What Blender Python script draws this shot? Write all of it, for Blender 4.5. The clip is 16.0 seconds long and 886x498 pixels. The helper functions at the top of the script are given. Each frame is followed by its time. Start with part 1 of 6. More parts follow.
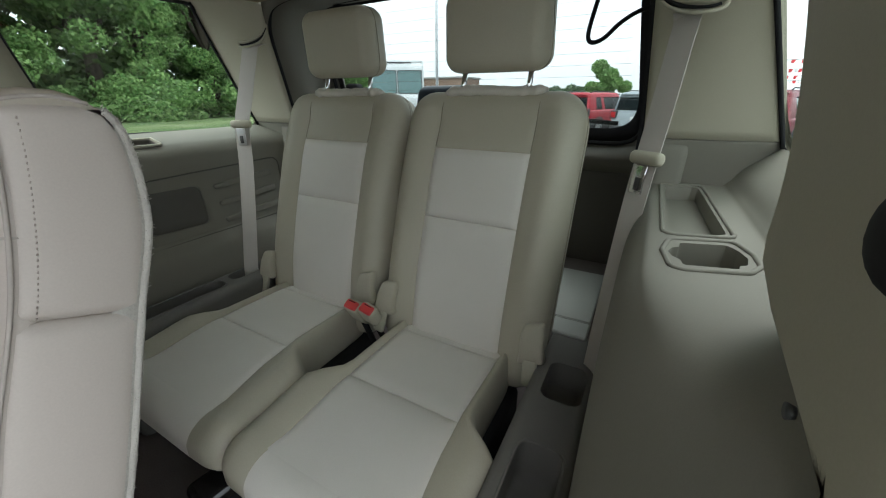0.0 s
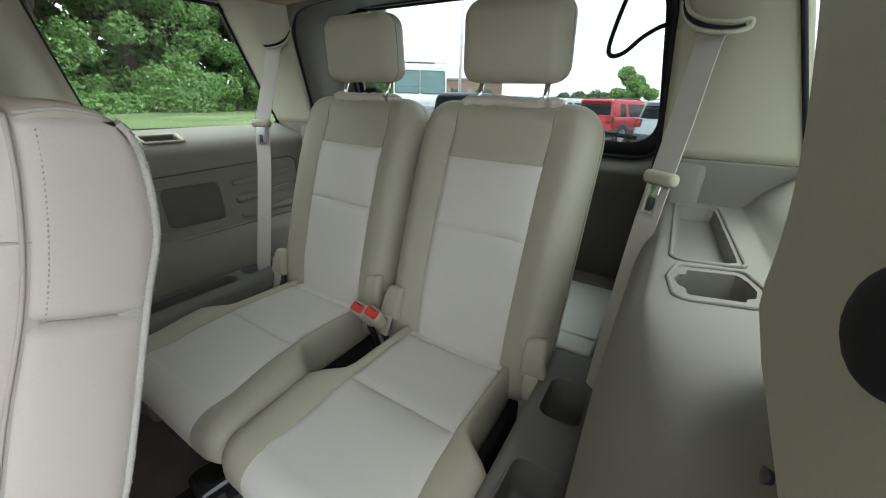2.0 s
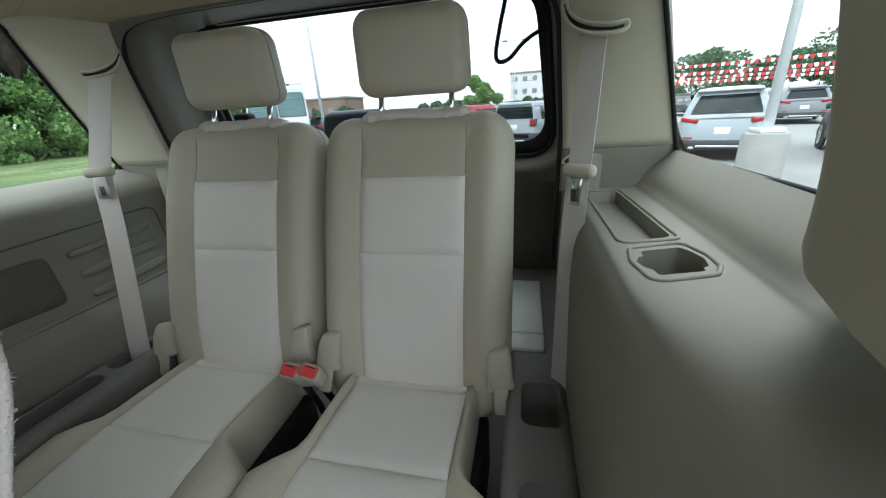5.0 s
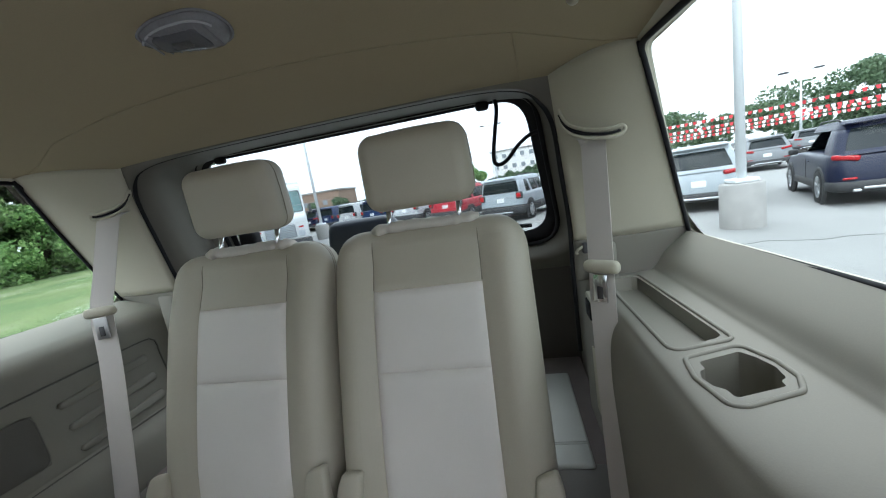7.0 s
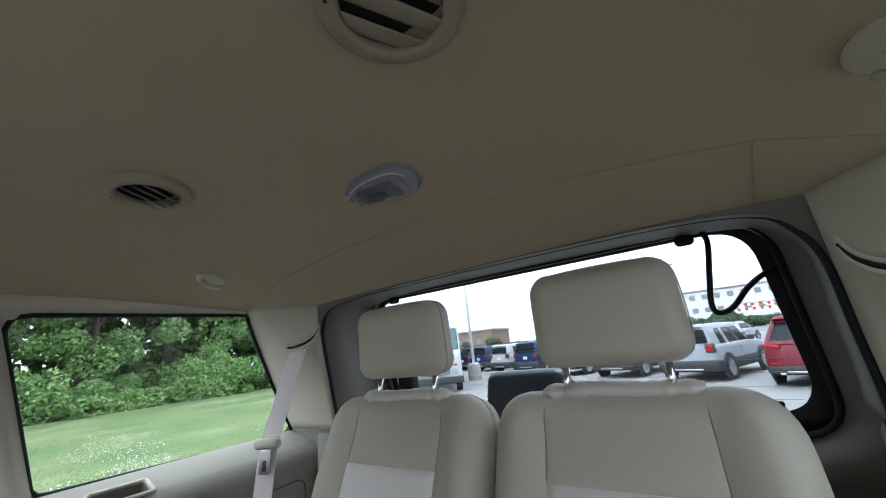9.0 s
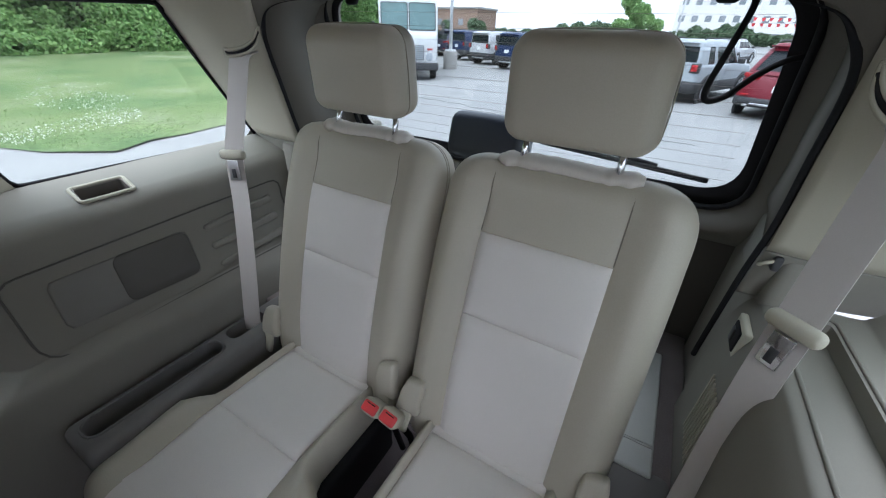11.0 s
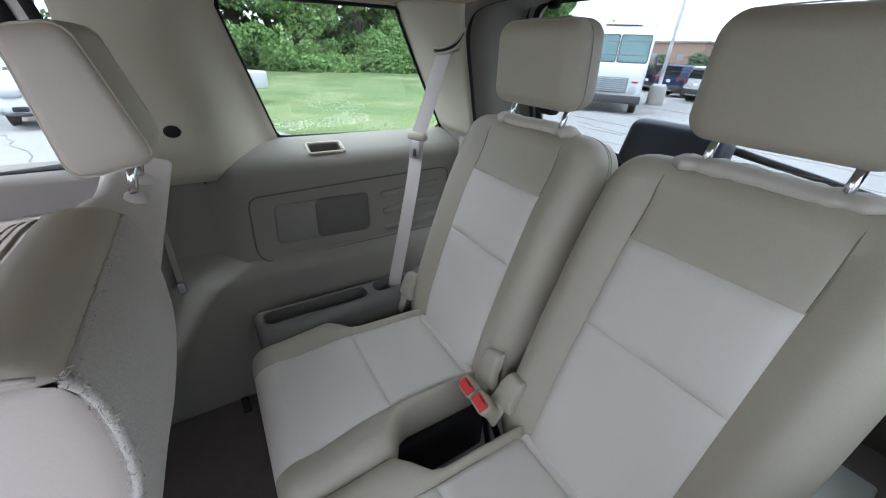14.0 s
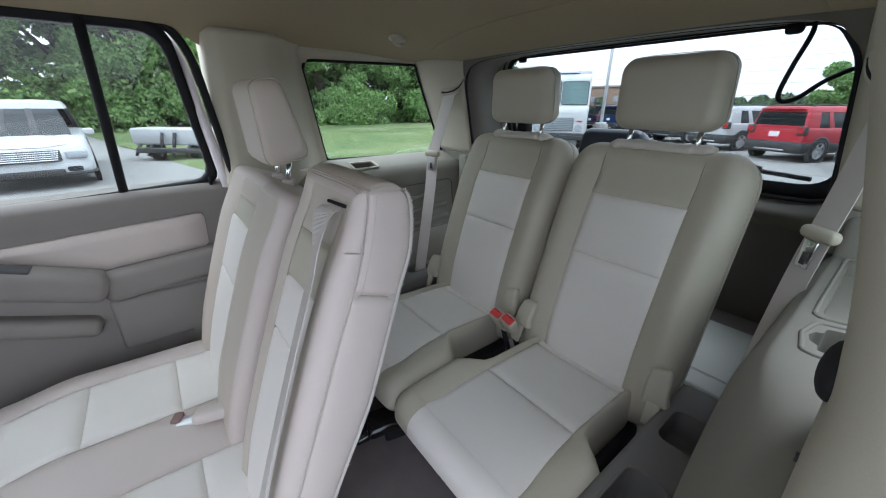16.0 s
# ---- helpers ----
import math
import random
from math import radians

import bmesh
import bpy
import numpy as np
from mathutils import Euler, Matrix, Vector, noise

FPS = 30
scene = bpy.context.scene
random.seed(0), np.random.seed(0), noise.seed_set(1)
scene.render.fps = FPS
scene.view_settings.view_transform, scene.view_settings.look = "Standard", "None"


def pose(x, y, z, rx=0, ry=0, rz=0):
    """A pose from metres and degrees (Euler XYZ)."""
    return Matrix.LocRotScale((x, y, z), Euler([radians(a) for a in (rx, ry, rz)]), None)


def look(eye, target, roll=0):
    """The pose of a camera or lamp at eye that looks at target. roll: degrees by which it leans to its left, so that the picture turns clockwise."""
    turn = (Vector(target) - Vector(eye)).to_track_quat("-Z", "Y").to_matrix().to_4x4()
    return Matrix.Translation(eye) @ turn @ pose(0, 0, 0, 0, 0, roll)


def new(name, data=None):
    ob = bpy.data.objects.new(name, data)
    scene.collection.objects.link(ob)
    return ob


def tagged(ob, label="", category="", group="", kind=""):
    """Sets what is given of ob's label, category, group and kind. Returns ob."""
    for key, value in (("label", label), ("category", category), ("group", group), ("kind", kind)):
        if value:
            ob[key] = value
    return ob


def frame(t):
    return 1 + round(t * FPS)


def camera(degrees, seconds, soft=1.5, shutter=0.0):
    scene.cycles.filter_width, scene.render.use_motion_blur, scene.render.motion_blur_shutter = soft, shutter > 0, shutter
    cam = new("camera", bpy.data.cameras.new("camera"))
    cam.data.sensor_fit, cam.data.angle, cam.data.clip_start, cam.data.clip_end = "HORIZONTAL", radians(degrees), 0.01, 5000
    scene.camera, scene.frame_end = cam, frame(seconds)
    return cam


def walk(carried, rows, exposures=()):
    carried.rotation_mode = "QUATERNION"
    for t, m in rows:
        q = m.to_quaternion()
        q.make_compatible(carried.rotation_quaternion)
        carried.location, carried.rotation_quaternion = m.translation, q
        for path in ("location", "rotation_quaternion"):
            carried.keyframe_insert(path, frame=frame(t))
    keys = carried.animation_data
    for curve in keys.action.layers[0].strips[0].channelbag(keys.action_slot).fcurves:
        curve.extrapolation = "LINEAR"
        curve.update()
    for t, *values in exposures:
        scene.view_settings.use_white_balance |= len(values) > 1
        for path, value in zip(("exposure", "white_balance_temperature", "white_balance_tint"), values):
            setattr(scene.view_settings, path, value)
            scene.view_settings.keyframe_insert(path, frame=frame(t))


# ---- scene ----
# Car frame: x to the door side, y to the tailgate, z up from the lot.
cam = camera(101.5, 16.0, soft=1.1)
PATH = [
    (0, 0.5594, 0.2506, 1.5822, 28.97, -22.89, -0.34),
    (0.5, 0.5730, 0.2596, 1.5902, 31.54, -21.61, 0.57),
    (1, 0.5712, 0.2701, 1.5861, 30.19, -22.33, 1.08),
    (1.5, 0.5673, 0.2670, 1.5986, 31.46, -22.39, 0.71),
    (2, 0.5700, 0.2634, 1.5995, 31.43, -22.82, 1.70),
    (2.5, 0.5689, 0.2529, 1.6021, 30.79, -21.61, 1.94),
    (3, 0.5638, 0.2607, 1.6028, 29.01, -23.01, 1.71),
    (3.5, 0.5539, 0.2599, 1.6379, 30.92, -24.27, 1.82),
    (4, 0.5290, 0.2743, 1.6257, 27.67, -25.39, 1.11),
    (4.5, 0.4881, 0.2749, 1.6023, 19.85, -21.01, 0.92),
    (4.7, 0.4733, 0.2796, 1.5950, 16.53, -21.53, -0.70),
    (6.8, 0.4370, 0.3040, 1.6619, 7.81, -11.88, -8.79),
    (7, 0.4183, 0.3306, 1.6611, 11.80, -9.38, -9.38),
    (7.5, 0.3587, 0.3826, 1.6622, 20.85, -0.36, -9.77),
    (8, 0.3347, 0.4152, 1.6761, 27.06, 9.74, -10.15),
    (8.5, 0.3354, 0.4191, 1.6777, 31.88, 14.94, -7.32),
    (9, 0.3446, 0.4287, 1.6804, 32.24, 15.62, -5.88),
    (9.5, 0.3416, 0.4422, 1.6921, 32.35, 7.13, -3.83),
    (10, 0.3329, 0.4606, 1.7226, 29.04, -8.17, -0.54),
    (10.2, 0.3322, 0.4644, 1.7399, 29.63, -14.68, 1.34),
    (12.3, 0.3624, 0.4993, 1.8183, 31.44, -38.94, 2.05),
    (12.5, 0.3586, 0.4934, 1.8158, 35.13, -37.90, 3.08),
    (13, 0.3556, 0.4890, 1.7741, 45.49, -33.94, 3.70),
    (13.5, 0.3767, 0.4902, 1.7472, 54.32, -30.93, 3.69),
    (14, 0.3988, 0.4729, 1.7265, 56.98, -28.49, 2.88),
    (14.5, 0.4191, 0.4075, 1.7010, 51.85, -25.47, 0.59),
    (15, 0.4834, 0.3167, 1.6951, 48.63, -27.54, -3.52),
    (15.5, 0.5511, 0.1927, 1.6861, 48.62, -24.88, 0.01),
    (16, 0.6255, 0.1134, 1.6871, 52.00, -21.75, 0.24),
]
EXPOSURES = [(0, 1.92, 6050, 5), (1, 2.33, 6050, 6), (2, 2.38, 6050, 6), (3, 2.43, 6000, 6), (4.5, 2.27, 5850, 7), (7, 2.32, 5720, 10), (8, 2.40, 5680, 15), (9, 2.42, 5600, 15), (10, 2.30, 5520, 15), (12.5, 2.59, 5660, 19), (13.5, 2.62, 5590, 17), (15, 2.45, 5600, 15), (16, 2.15, 5600, 13)]
walk(cam, [(t, pose(x, y, z, 90 + pitch, 0, yaw) @ pose(0, 0, 0, 0, 0, roll)) for t, x, y, z, yaw, pitch, roll in PATH], EXPOSURES)

# ---- world and light ----
world = bpy.data.worlds.new("sky")
scene.world = world
world.use_nodes = True
wn = world.node_tree
wn.nodes.clear()
sky = wn.nodes.new("ShaderNodeTexSky")
sky.sky_type = "NISHITA"
sky.sun_disc = False
sky.sun_elevation = radians(58)
sky.sun_rotation = radians(200)
sky.air_density, sky.dust_density, sky.ozone_density = 1.0, 6.0, 1.0
pale = wn.nodes.new("ShaderNodeHueSaturation")
pale.inputs["Saturation"].default_value = 0.12
wbg = wn.nodes.new("ShaderNodeBackground")
wbg.inputs["Strength"].default_value = 0.15
wout = wn.nodes.new("ShaderNodeOutputWorld")
cloud = wn.nodes.new("ShaderNodeMix")
cloud.data_type = "RGBA"
cloud.inputs[0].default_value = 0.65
cloud.inputs[7].default_value = (5.0, 5.1, 5.2, 1)
wn.links.new(sky.outputs[0], pale.inputs["Color"])
wn.links.new(pale.outputs[0], cloud.inputs[6])
wn.links.new(cloud.outputs[2], wbg.inputs["Color"])
wn.links.new(wbg.outputs[0], wout.inputs["Surface"])
sun_data = bpy.data.lights.new("sun", "SUN")
sun_data.energy, sun_data.angle, sun_data.color = 0.5, radians(30), (1.0, 0.985, 0.96)
sun = new("sun", sun_data)
sun.matrix_world = look((6, 14, 30), (0, 0, 0))

# ---- materials ----
def material(name, colour, rough=0.7, metal=0.0, spots=0.06, scale=8.0, grain=300.0, bump=0.1, depth=0.001, spec=0.5, sheen=0.0, wear=None):
    """A surface with large soft patches, fine grain and a grain-sized relief."""
    m = bpy.data.materials.new(name)
    m.use_nodes = True
    t = m.node_tree
    b = t.nodes["Principled BSDF"]
    b.inputs["Roughness"].default_value, b.inputs["Metallic"].default_value = rough, metal
    b.inputs["Specular IOR Level"].default_value = spec
    b.inputs["Sheen Weight"].default_value = sheen
    co = t.nodes.new("ShaderNodeTexCoord")
    big = t.nodes.new("ShaderNodeTexNoise")
    big.inputs["Scale"].default_value, big.inputs["Detail"].default_value = scale, 5
    fine = t.nodes.new("ShaderNodeTexNoise")
    fine.inputs["Scale"].default_value, fine.inputs["Detail"].default_value = grain, 3
    for n in (big, fine):
        t.links.new(co.outputs["Object"], n.inputs["Vector"])
    add = t.nodes.new("ShaderNodeMath")
    add.operation = "ADD"
    t.links.new(big.outputs[0], add.inputs[0])
    t.links.new(fine.outputs[0], add.inputs[1])
    ramp = t.nodes.new("ShaderNodeMapRange")
    ramp.inputs[1].default_value, ramp.inputs[2].default_value = 0.6, 1.4
    ramp.inputs[3].default_value, ramp.inputs[4].default_value = 1 - spots, 1 + spots
    t.links.new(add.outputs[0], ramp.inputs[0])
    mul = t.nodes.new("ShaderNodeVectorMath")
    mul.operation = "SCALE"
    mul.inputs[0].default_value = colour
    t.links.new(ramp.outputs[0], mul.inputs["Scale"])
    t.links.new(mul.outputs[0], b.inputs["Base Color"])
    bp = t.nodes.new("ShaderNodeBump")
    bp.inputs["Strength"].default_value, bp.inputs["Distance"].default_value = bump, depth
    t.links.new(fine.outputs[0], bp.inputs["Height"])
    t.links.new(bp.outputs[0], b.inputs["Normal"])
    return m


def glass(name, tint, gloss=0.05):
    """Thin window glass: clear with a weak mirror."""
    m = bpy.data.materials.new(name)
    m.use_nodes = True
    t = m.node_tree
    t.nodes.clear()
    a = t.nodes.new("ShaderNodeBsdfTransparent")
    a.inputs[0].default_value = (*tint, 1)
    g = t.nodes.new("ShaderNodeBsdfGlossy")
    g.inputs["Roughness"].default_value = 0.01
    mix = t.nodes.new("ShaderNodeMixShader")
    mix.inputs[0].default_value = gloss
    o = t.nodes.new("ShaderNodeOutputMaterial")
    t.links.new(a.outputs[0], mix.inputs[1])
    t.links.new(g.outputs[0], mix.inputs[2])
    t.links.new(mix.outputs[0], o.inputs[0])
    return m


LEATHER = material("beige_leather", (0.435, 0.404, 0.316), 0.5, spots=0.05, scale=6, grain=450, bump=0.25, depth=0.0006)
LEATHER_PALE = material("pale_beige_leather", (0.506, 0.445, 0.398), 0.5, spots=0.05, scale=6, grain=600, bump=0.12, depth=0.0005)
# second-row leather again, with warm light off the headliner mixed into its colour
LEATHER_WARM_LIT = material("warm_lit_leather", (0.46, 0.408, 0.340), 0.5, spots=0.05, scale=6, grain=600, bump=0.14, depth=0.0006)
CLOTH = material("pale_grey_leather_insert", (0.685, 0.648, 0.588), 0.62, spots=0.05, scale=5, grain=700, bump=0.3, depth=0.0006)
PLASTIC = material("beige_plastic_trim", (0.432, 0.410, 0.320), 0.68, spec=0.25, spots=0.04, scale=4, grain=600, bump=0.2, depth=0.0004)
# taupe trim, its colour lowered further to carry shade on the side panels
PLASTIC_DARKENED = material("darkened_taupe_trim", (0.222, 0.211, 0.176), 0.68, spec=0.25, spots=0.04, scale=4, grain=600, bump=0.2, depth=0.0004)
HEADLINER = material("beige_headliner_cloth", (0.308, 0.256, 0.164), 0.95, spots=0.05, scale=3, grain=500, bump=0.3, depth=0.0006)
CARPET = material("taupe_carpet", (0.160, 0.136, 0.126), 0.95, spots=0.18, scale=14, grain=300, bump=0.45, depth=0.003)
WEBBING = material("beige_belt_webbing", (0.47, 0.44, 0.40), 0.7, spots=0.04, scale=10, grain=900, bump=0.4, depth=0.0006)
BLACK = material("black_rubber", (0.015, 0.015, 0.016), 0.75, spec=0.2, spots=0.1, grain=300)
DARK = material("dark_grey_plastic", (0.05, 0.05, 0.05), 0.55, spots=0.1, grain=400)
CHROME = material("bright_steel", (0.75, 0.76, 0.78), 0.15, 1.0, spots=0.03)
RED = material("red_plastic_button", (0.62, 0.055, 0.055), 0.4, spots=0.04)
STEEL = material("satin_steel", (0.6, 0.6, 0.6), 0.35, 1.0, spots=0.04)
LENS = material("clear_lamp_lens", (0.20, 0.198, 0.215), 0.12, spots=0.12, scale=40)
LENS_GLINT = material("painted_lens_glint", (0.42, 0.42, 0.45), 0.15, spots=0.05)
PANE = glass("tinted_car_glass", (0.74, 0.77, 0.76))
PANE_SIDE = glass("clear_side_glass", (0.83, 0.86, 0.84))


# ---- mesh helpers ----
def mesh_of(bm, name, smooth=True):
    me = bpy.data.meshes.new(name)
    bm.to_mesh(me)
    bm.free()
    if smooth:
        me.shade_smooth()
    return me


def part(name, bm, mat, parent=None, label="", smooth=True):
    """One mesh object under a thing or a part."""
    ob = new(name, mesh_of(bm, name, smooth))
    ob.data.materials.append(mat)
    if parent:
        ob.parent = parent
    if label:
        tagged(ob, label)
    return ob


def thing(name, label, category, at=(0, 0, 0), group="", kind=""):
    ob = new(name)
    ob.location = at
    ob.empty_display_size = 0.1
    return tagged(ob, label, category, group, kind)


def structure(name, bm, mat, label, category, smooth=True):
    return tagged(part(name, bm, mat, None, "", smooth), label, category, kind="structure")


def from_grid(rows, closed=False, cap=False, bm=None):
    """Quads over rows of points; closed joins each row's ends."""
    bm = bm or bmesh.new()
    vs = [[bm.verts.new(p) for p in r] for r in rows]
    n = len(rows[0])
    for a, b in zip(vs, vs[1:]):
        for i in range(n if closed else n - 1):
            j = (i + 1) % n
            bm.faces.new((a[i], a[j], b[j], b[i]))
    if cap:
        bm.faces.new(vs[0][::-1])
        bm.faces.new(vs[-1])
    return bm


def finish(bm, weld=0.0):
    if weld:
        bmesh.ops.remove_doubles(bm, verts=bm.verts, dist=weld)
    bmesh.ops.recalc_face_normals(bm, faces=bm.faces)
    return bm


def box(size, at=(0, 0, 0), r=0.005, seg=3, m=None, bm=None):
    """A block with rounded edges."""
    b2 = bmesh.new()
    bmesh.ops.create_cube(b2, size=1, matrix=Matrix.Diagonal((*size, 1)))
    r = min(r, min(size) * 0.49)
    if r > 0:
        bmesh.ops.bevel(b2, geom=b2.edges[:], offset=r, segments=seg, profile=0.5, affect="EDGES")
    b2.transform((m or Matrix()) @ Matrix.Translation(at))
    if bm is None:
        return b2
    tmp = bpy.data.meshes.new("tmp")
    b2.to_mesh(tmp)
    b2.free()
    bm.from_mesh(tmp)
    bpy.data.meshes.remove(tmp)
    return bm


def tube(points, radius, seg=10, bm=None, flat=1.0):
    """A round bar along points."""
    bm = bm or bmesh.new()
    pts = [Vector(p) for p in points]
    rows = []
    ref = Vector((0.31, 0.77, 0.55))
    for i, p in enumerate(pts):
        d = (pts[min(i + 1, len(pts) - 1)] - pts[max(i - 1, 0)]).normalized()
        a = d.cross(ref).normalized()
        b = d.cross(a)
        rad = radius[i] if isinstance(radius, (list, tuple)) else radius
        rows.append([p + rad * (math.cos(k * math.tau / seg) * a + flat * math.sin(k * math.tau / seg) * b) for k in range(seg)])
    return from_grid(rows, closed=True, cap=True, bm=bm)


def curve_points(ctrl, n=40):
    """A smooth line through control points."""
    c = [Vector(p) for p in ctrl]
    out = []
    for k in range(n):
        s = k / (n - 1) * (len(c) - 1)
        i = min(int(s), len(c) - 2)
        u = s - i
        p0, p1, p2, p3 = c[max(i - 1, 0)], c[i], c[i + 1], c[min(i + 2, len(c) - 1)]
        out.append(0.5 * (2 * p1 + (p2 - p0) * u + (2 * p0 - 5 * p1 + 4 * p2 - p3) * u * u + (3 * p1 - p0 - 3 * p2 + p3) * u ** 3))
    return out


def rounded(poly, r, seg=6):
    """A polygon of 2D corners with its corners rounded; r one radius or one for each."""
    out = []
    n = len(poly)
    for i in range(n):
        p = Vector(poly[i])
        a, b = (Vector(poly[i - 1]) - p), (Vector(poly[(i + 1) % n]) - p)
        rr = r[i] if isinstance(r, (list, tuple)) else r
        half = a.angle(b) / 2
        d = min(rr / math.tan(half), a.length * 0.49, b.length * 0.49)
        s, e = p + a.normalized() * d, p + b.normalized() * d
        for k in range(seg + 1):
            u = k / seg
            out.append((1 - u) ** 2 * s + 2 * u * (1 - u) * p + u * u * e)
    return out


def ring_plate(outer, inner, place, thick):
    """A plate between two loops of equal length; place(p, depth) lifts a 2D point into the car."""
    rows = [[place(p, 0) for p in inner], [place(p, 0) for p in outer], [place(p, thick) for p in outer], [place(p, thick) for p in inner], [place(p, 0) for p in inner]]
    return finish(from_grid(rows, closed=True), 1e-5)


def spread(loop, n):
    """A closed loop resampled to n even steps."""
    pts = [Vector(p) for p in loop]
    pts.append(pts[0])
    ls = [0]
    for a, b in zip(pts, pts[1:]):
        ls.append(ls[-1] + (b - a).length)
    out, j = [], 0
    for k in range(n):
        s = k / n * ls[-1]
        while ls[j + 1] < s:
            j += 1
        u = (s - ls[j]) / max(ls[j + 1] - ls[j], 1e-9)
        out.append(pts[j].lerp(pts[j + 1], u))
    return out


def smooth_step(a, b, x):
    u = min(max((x - a) / (b - a), 0), 1)
    return u * u * (3 - 2 * u)


# ---- padded upholstery ----
def upholstery(parent, m, width, length, thick, r, cells, shell_name, shell_mat, bulge, lip=None, corner=0.05, rear=0.03):
    """A pad seen from its face: x across, y along, z out of the face. cells: (name, x0, x1, y0, y1, material, puff).
    lip: (x0, x1, material) is a stretch of the far end that takes a cell's cover over its edge."""
    e_out = width / 2 - r
    for name, x0, x1, y0, y1, mat, puff in cells:
        nx, ny = max(4, int((x1 - x0) / 0.016)), max(4, int((y1 - y0) / 0.016))
        xs = [0, 0.004 / (x1 - x0)] + [i / nx for i in range(1, nx)] + [1 - 0.004 / (x1 - x0), 1]
        ys = [0, 0.004 / (y1 - y0)] + [i / ny for i in range(1, ny)] + [1 - 0.004 / (y1 - y0), 1]
        rows = []
        for v in ys:
            row = []
            for u in xs:
                x, y = x0 + u * (x1 - x0), y0 + v * (y1 - y0)
                sides = ((u * (x1 - x0), abs(x0 + e_out) < 1e-6), ((1 - u) * (x1 - x0), abs(x1 - e_out) < 1e-6), (v * (y1 - y0), abs(y0 - r) < 1e-6), ((1 - v) * (y1 - y0), abs(y1 - length + r) < 1e-6))
                d_in, d_out = min([a for a, o in sides if not o], default=1.0), min([a for a, o in sides if o], default=1.0)
                deep = smooth_step(0.0, 0.04, d_out)
                lift = (0.002 + (puff - 0.002) * (1 - math.exp(-d_out / 0.02))) * (1 - deep * math.exp(-d_in / 0.007)) - (0.0016 * deep if d_in < 1e-6 else 0)
                d = min(d_in, d_out)
                wob = 0.0024 * noise.noise(Vector((x * 14 + m.translation.x * 9, y * 9, puff * 50))) + 0.0009 * noise.noise(Vector((x * 42, y * 30 + m.translation.x * 7, 4)))
                row.append(m @ Vector((x, y, bulge(x, y) + lift + wob * (1 - math.exp(-d / 0.015)))))
            rows.append(row)
        part(name, finish(from_grid(rows)), mat, parent)
    # shell: rounded edge, sides and back
    hw = width / 2
    rows = []
    prof = [(r + 0.010, -0.0004), (r + 0.003, -0.0003)]
    prof += [(r - r * math.sin(a), -r * (1 - math.cos(a))) for a in [i / 12 * math.pi / 2 for i in range(13)]]
    prof += [(0, -thick * 0.6), (0.0, -thick + rear), (rear * 0.4, -thick + rear * 0.27), (rear, -thick)]
    for inset, dz in prof:
        rr = max(corner - inset, 0.003)
        corners = rounded([(-hw + inset, inset), (hw - inset, inset), (hw - inset, length - inset), (-hw + inset, length - inset)], rr, 8)
        loop = []
        for q in range(4):
            arc, nxt = corners[9 * q:9 * q + 9], corners[(9 * q + 9) % 36]
            loop += arc + [arc[-1].lerp(nxt, k / 16) for k in range(1, 16)]
        row = []
        for p in loop:
            base = bulge(min(max(p.x, -hw + r), hw - r), min(max(p.y, r), length - r)) * (1 + min((dz + 0.0004) / thick, 0))
            sunk = 0.006 if lip and p.y < r * 1.5 and abs(p.x) < lip[1] + 0.03 else 0
            row.append(Vector((p.x, p.y, base + dz + 0.002 * (1 + dz / thick) - sunk)))
        rows.append(row)
    shell, front, tail = bmesh.new(), bmesh.new(), bmesh.new()
    for a, b in zip(rows, rows[1:]):
        for i in range(96):
            j = (i + 1) % 96
            quad = [a[i], a[j], b[j], b[i]]
            c = sum(quad, Vector()) / 4
            use = shell
            if lip and lip[0] < c.x < lip[1]:
                use = front if c.y > length - r * 1.5 else tail if c.y < r * 1.5 else shell
            use.faces.new([use.verts.new(m @ p) for p in quad])
    shell.faces.new([shell.verts.new(m @ p) for p in rows[-1]])
    part(shell_name, finish(shell, 1e-5), shell_mat, parent)
    if lip:
        part("insert_front", finish(front, 1e-5), lip[2], parent)
        part("insert_rear", finish(tail, 1e-5), lip[2], parent)


def fuzz(points, n, length, seed):
    """Short carpet fibres standing off a line."""
    rng = random.Random(seed)
    pts = [Vector(p) for p in points]
    bm = bmesh.new()
    for k in range(n):
        u = rng.uniform(0, len(pts) - 1.001)
        p = pts[int(u)].lerp(pts[int(u) + 1], u - int(u)) + Vector([rng.gauss(0, 0.0012) for q in range(3)])
        d = Vector([rng.gauss(0, 1) for q in range(3)]).normalized() * length * rng.uniform(0.5, 1.3)
        w = d.cross(Vector([rng.gauss(0, 1) for q in range(3)])).normalized() * length * 0.16
        bm.faces.new([bm.verts.new(q) for q in (p - w, p + w, p + d + w * 0.4, p + d - w * 0.4)])
    return bm


def belt(points, width, across, thick=0.0016, bm=None):
    """Webbing along points, its flat side across a direction (one, or one for each point)."""
    bm = bm or bmesh.new()
    rows = []
    pts = [Vector(p) for p in points]
    for i, p in enumerate(pts):
        d = (pts[min(i + 1, len(pts) - 1)] - pts[max(i - 1, 0)]).normalized()
        ac = Vector(across[i] if isinstance(across, list) else across)
        w = (ac - d * ac.dot(d)).normalized() * width / 2
        nrm = d.cross(w).normalized() * thick / 2
        rows.append([p - w - nrm, p + w - nrm, p + w + nrm, p - w + nrm])
    return finish(from_grid(rows, closed=True, cap=True, bm=bm))

# ---- cabin shell ----
FLOOR, TOP_Z = 0.75, 1.825


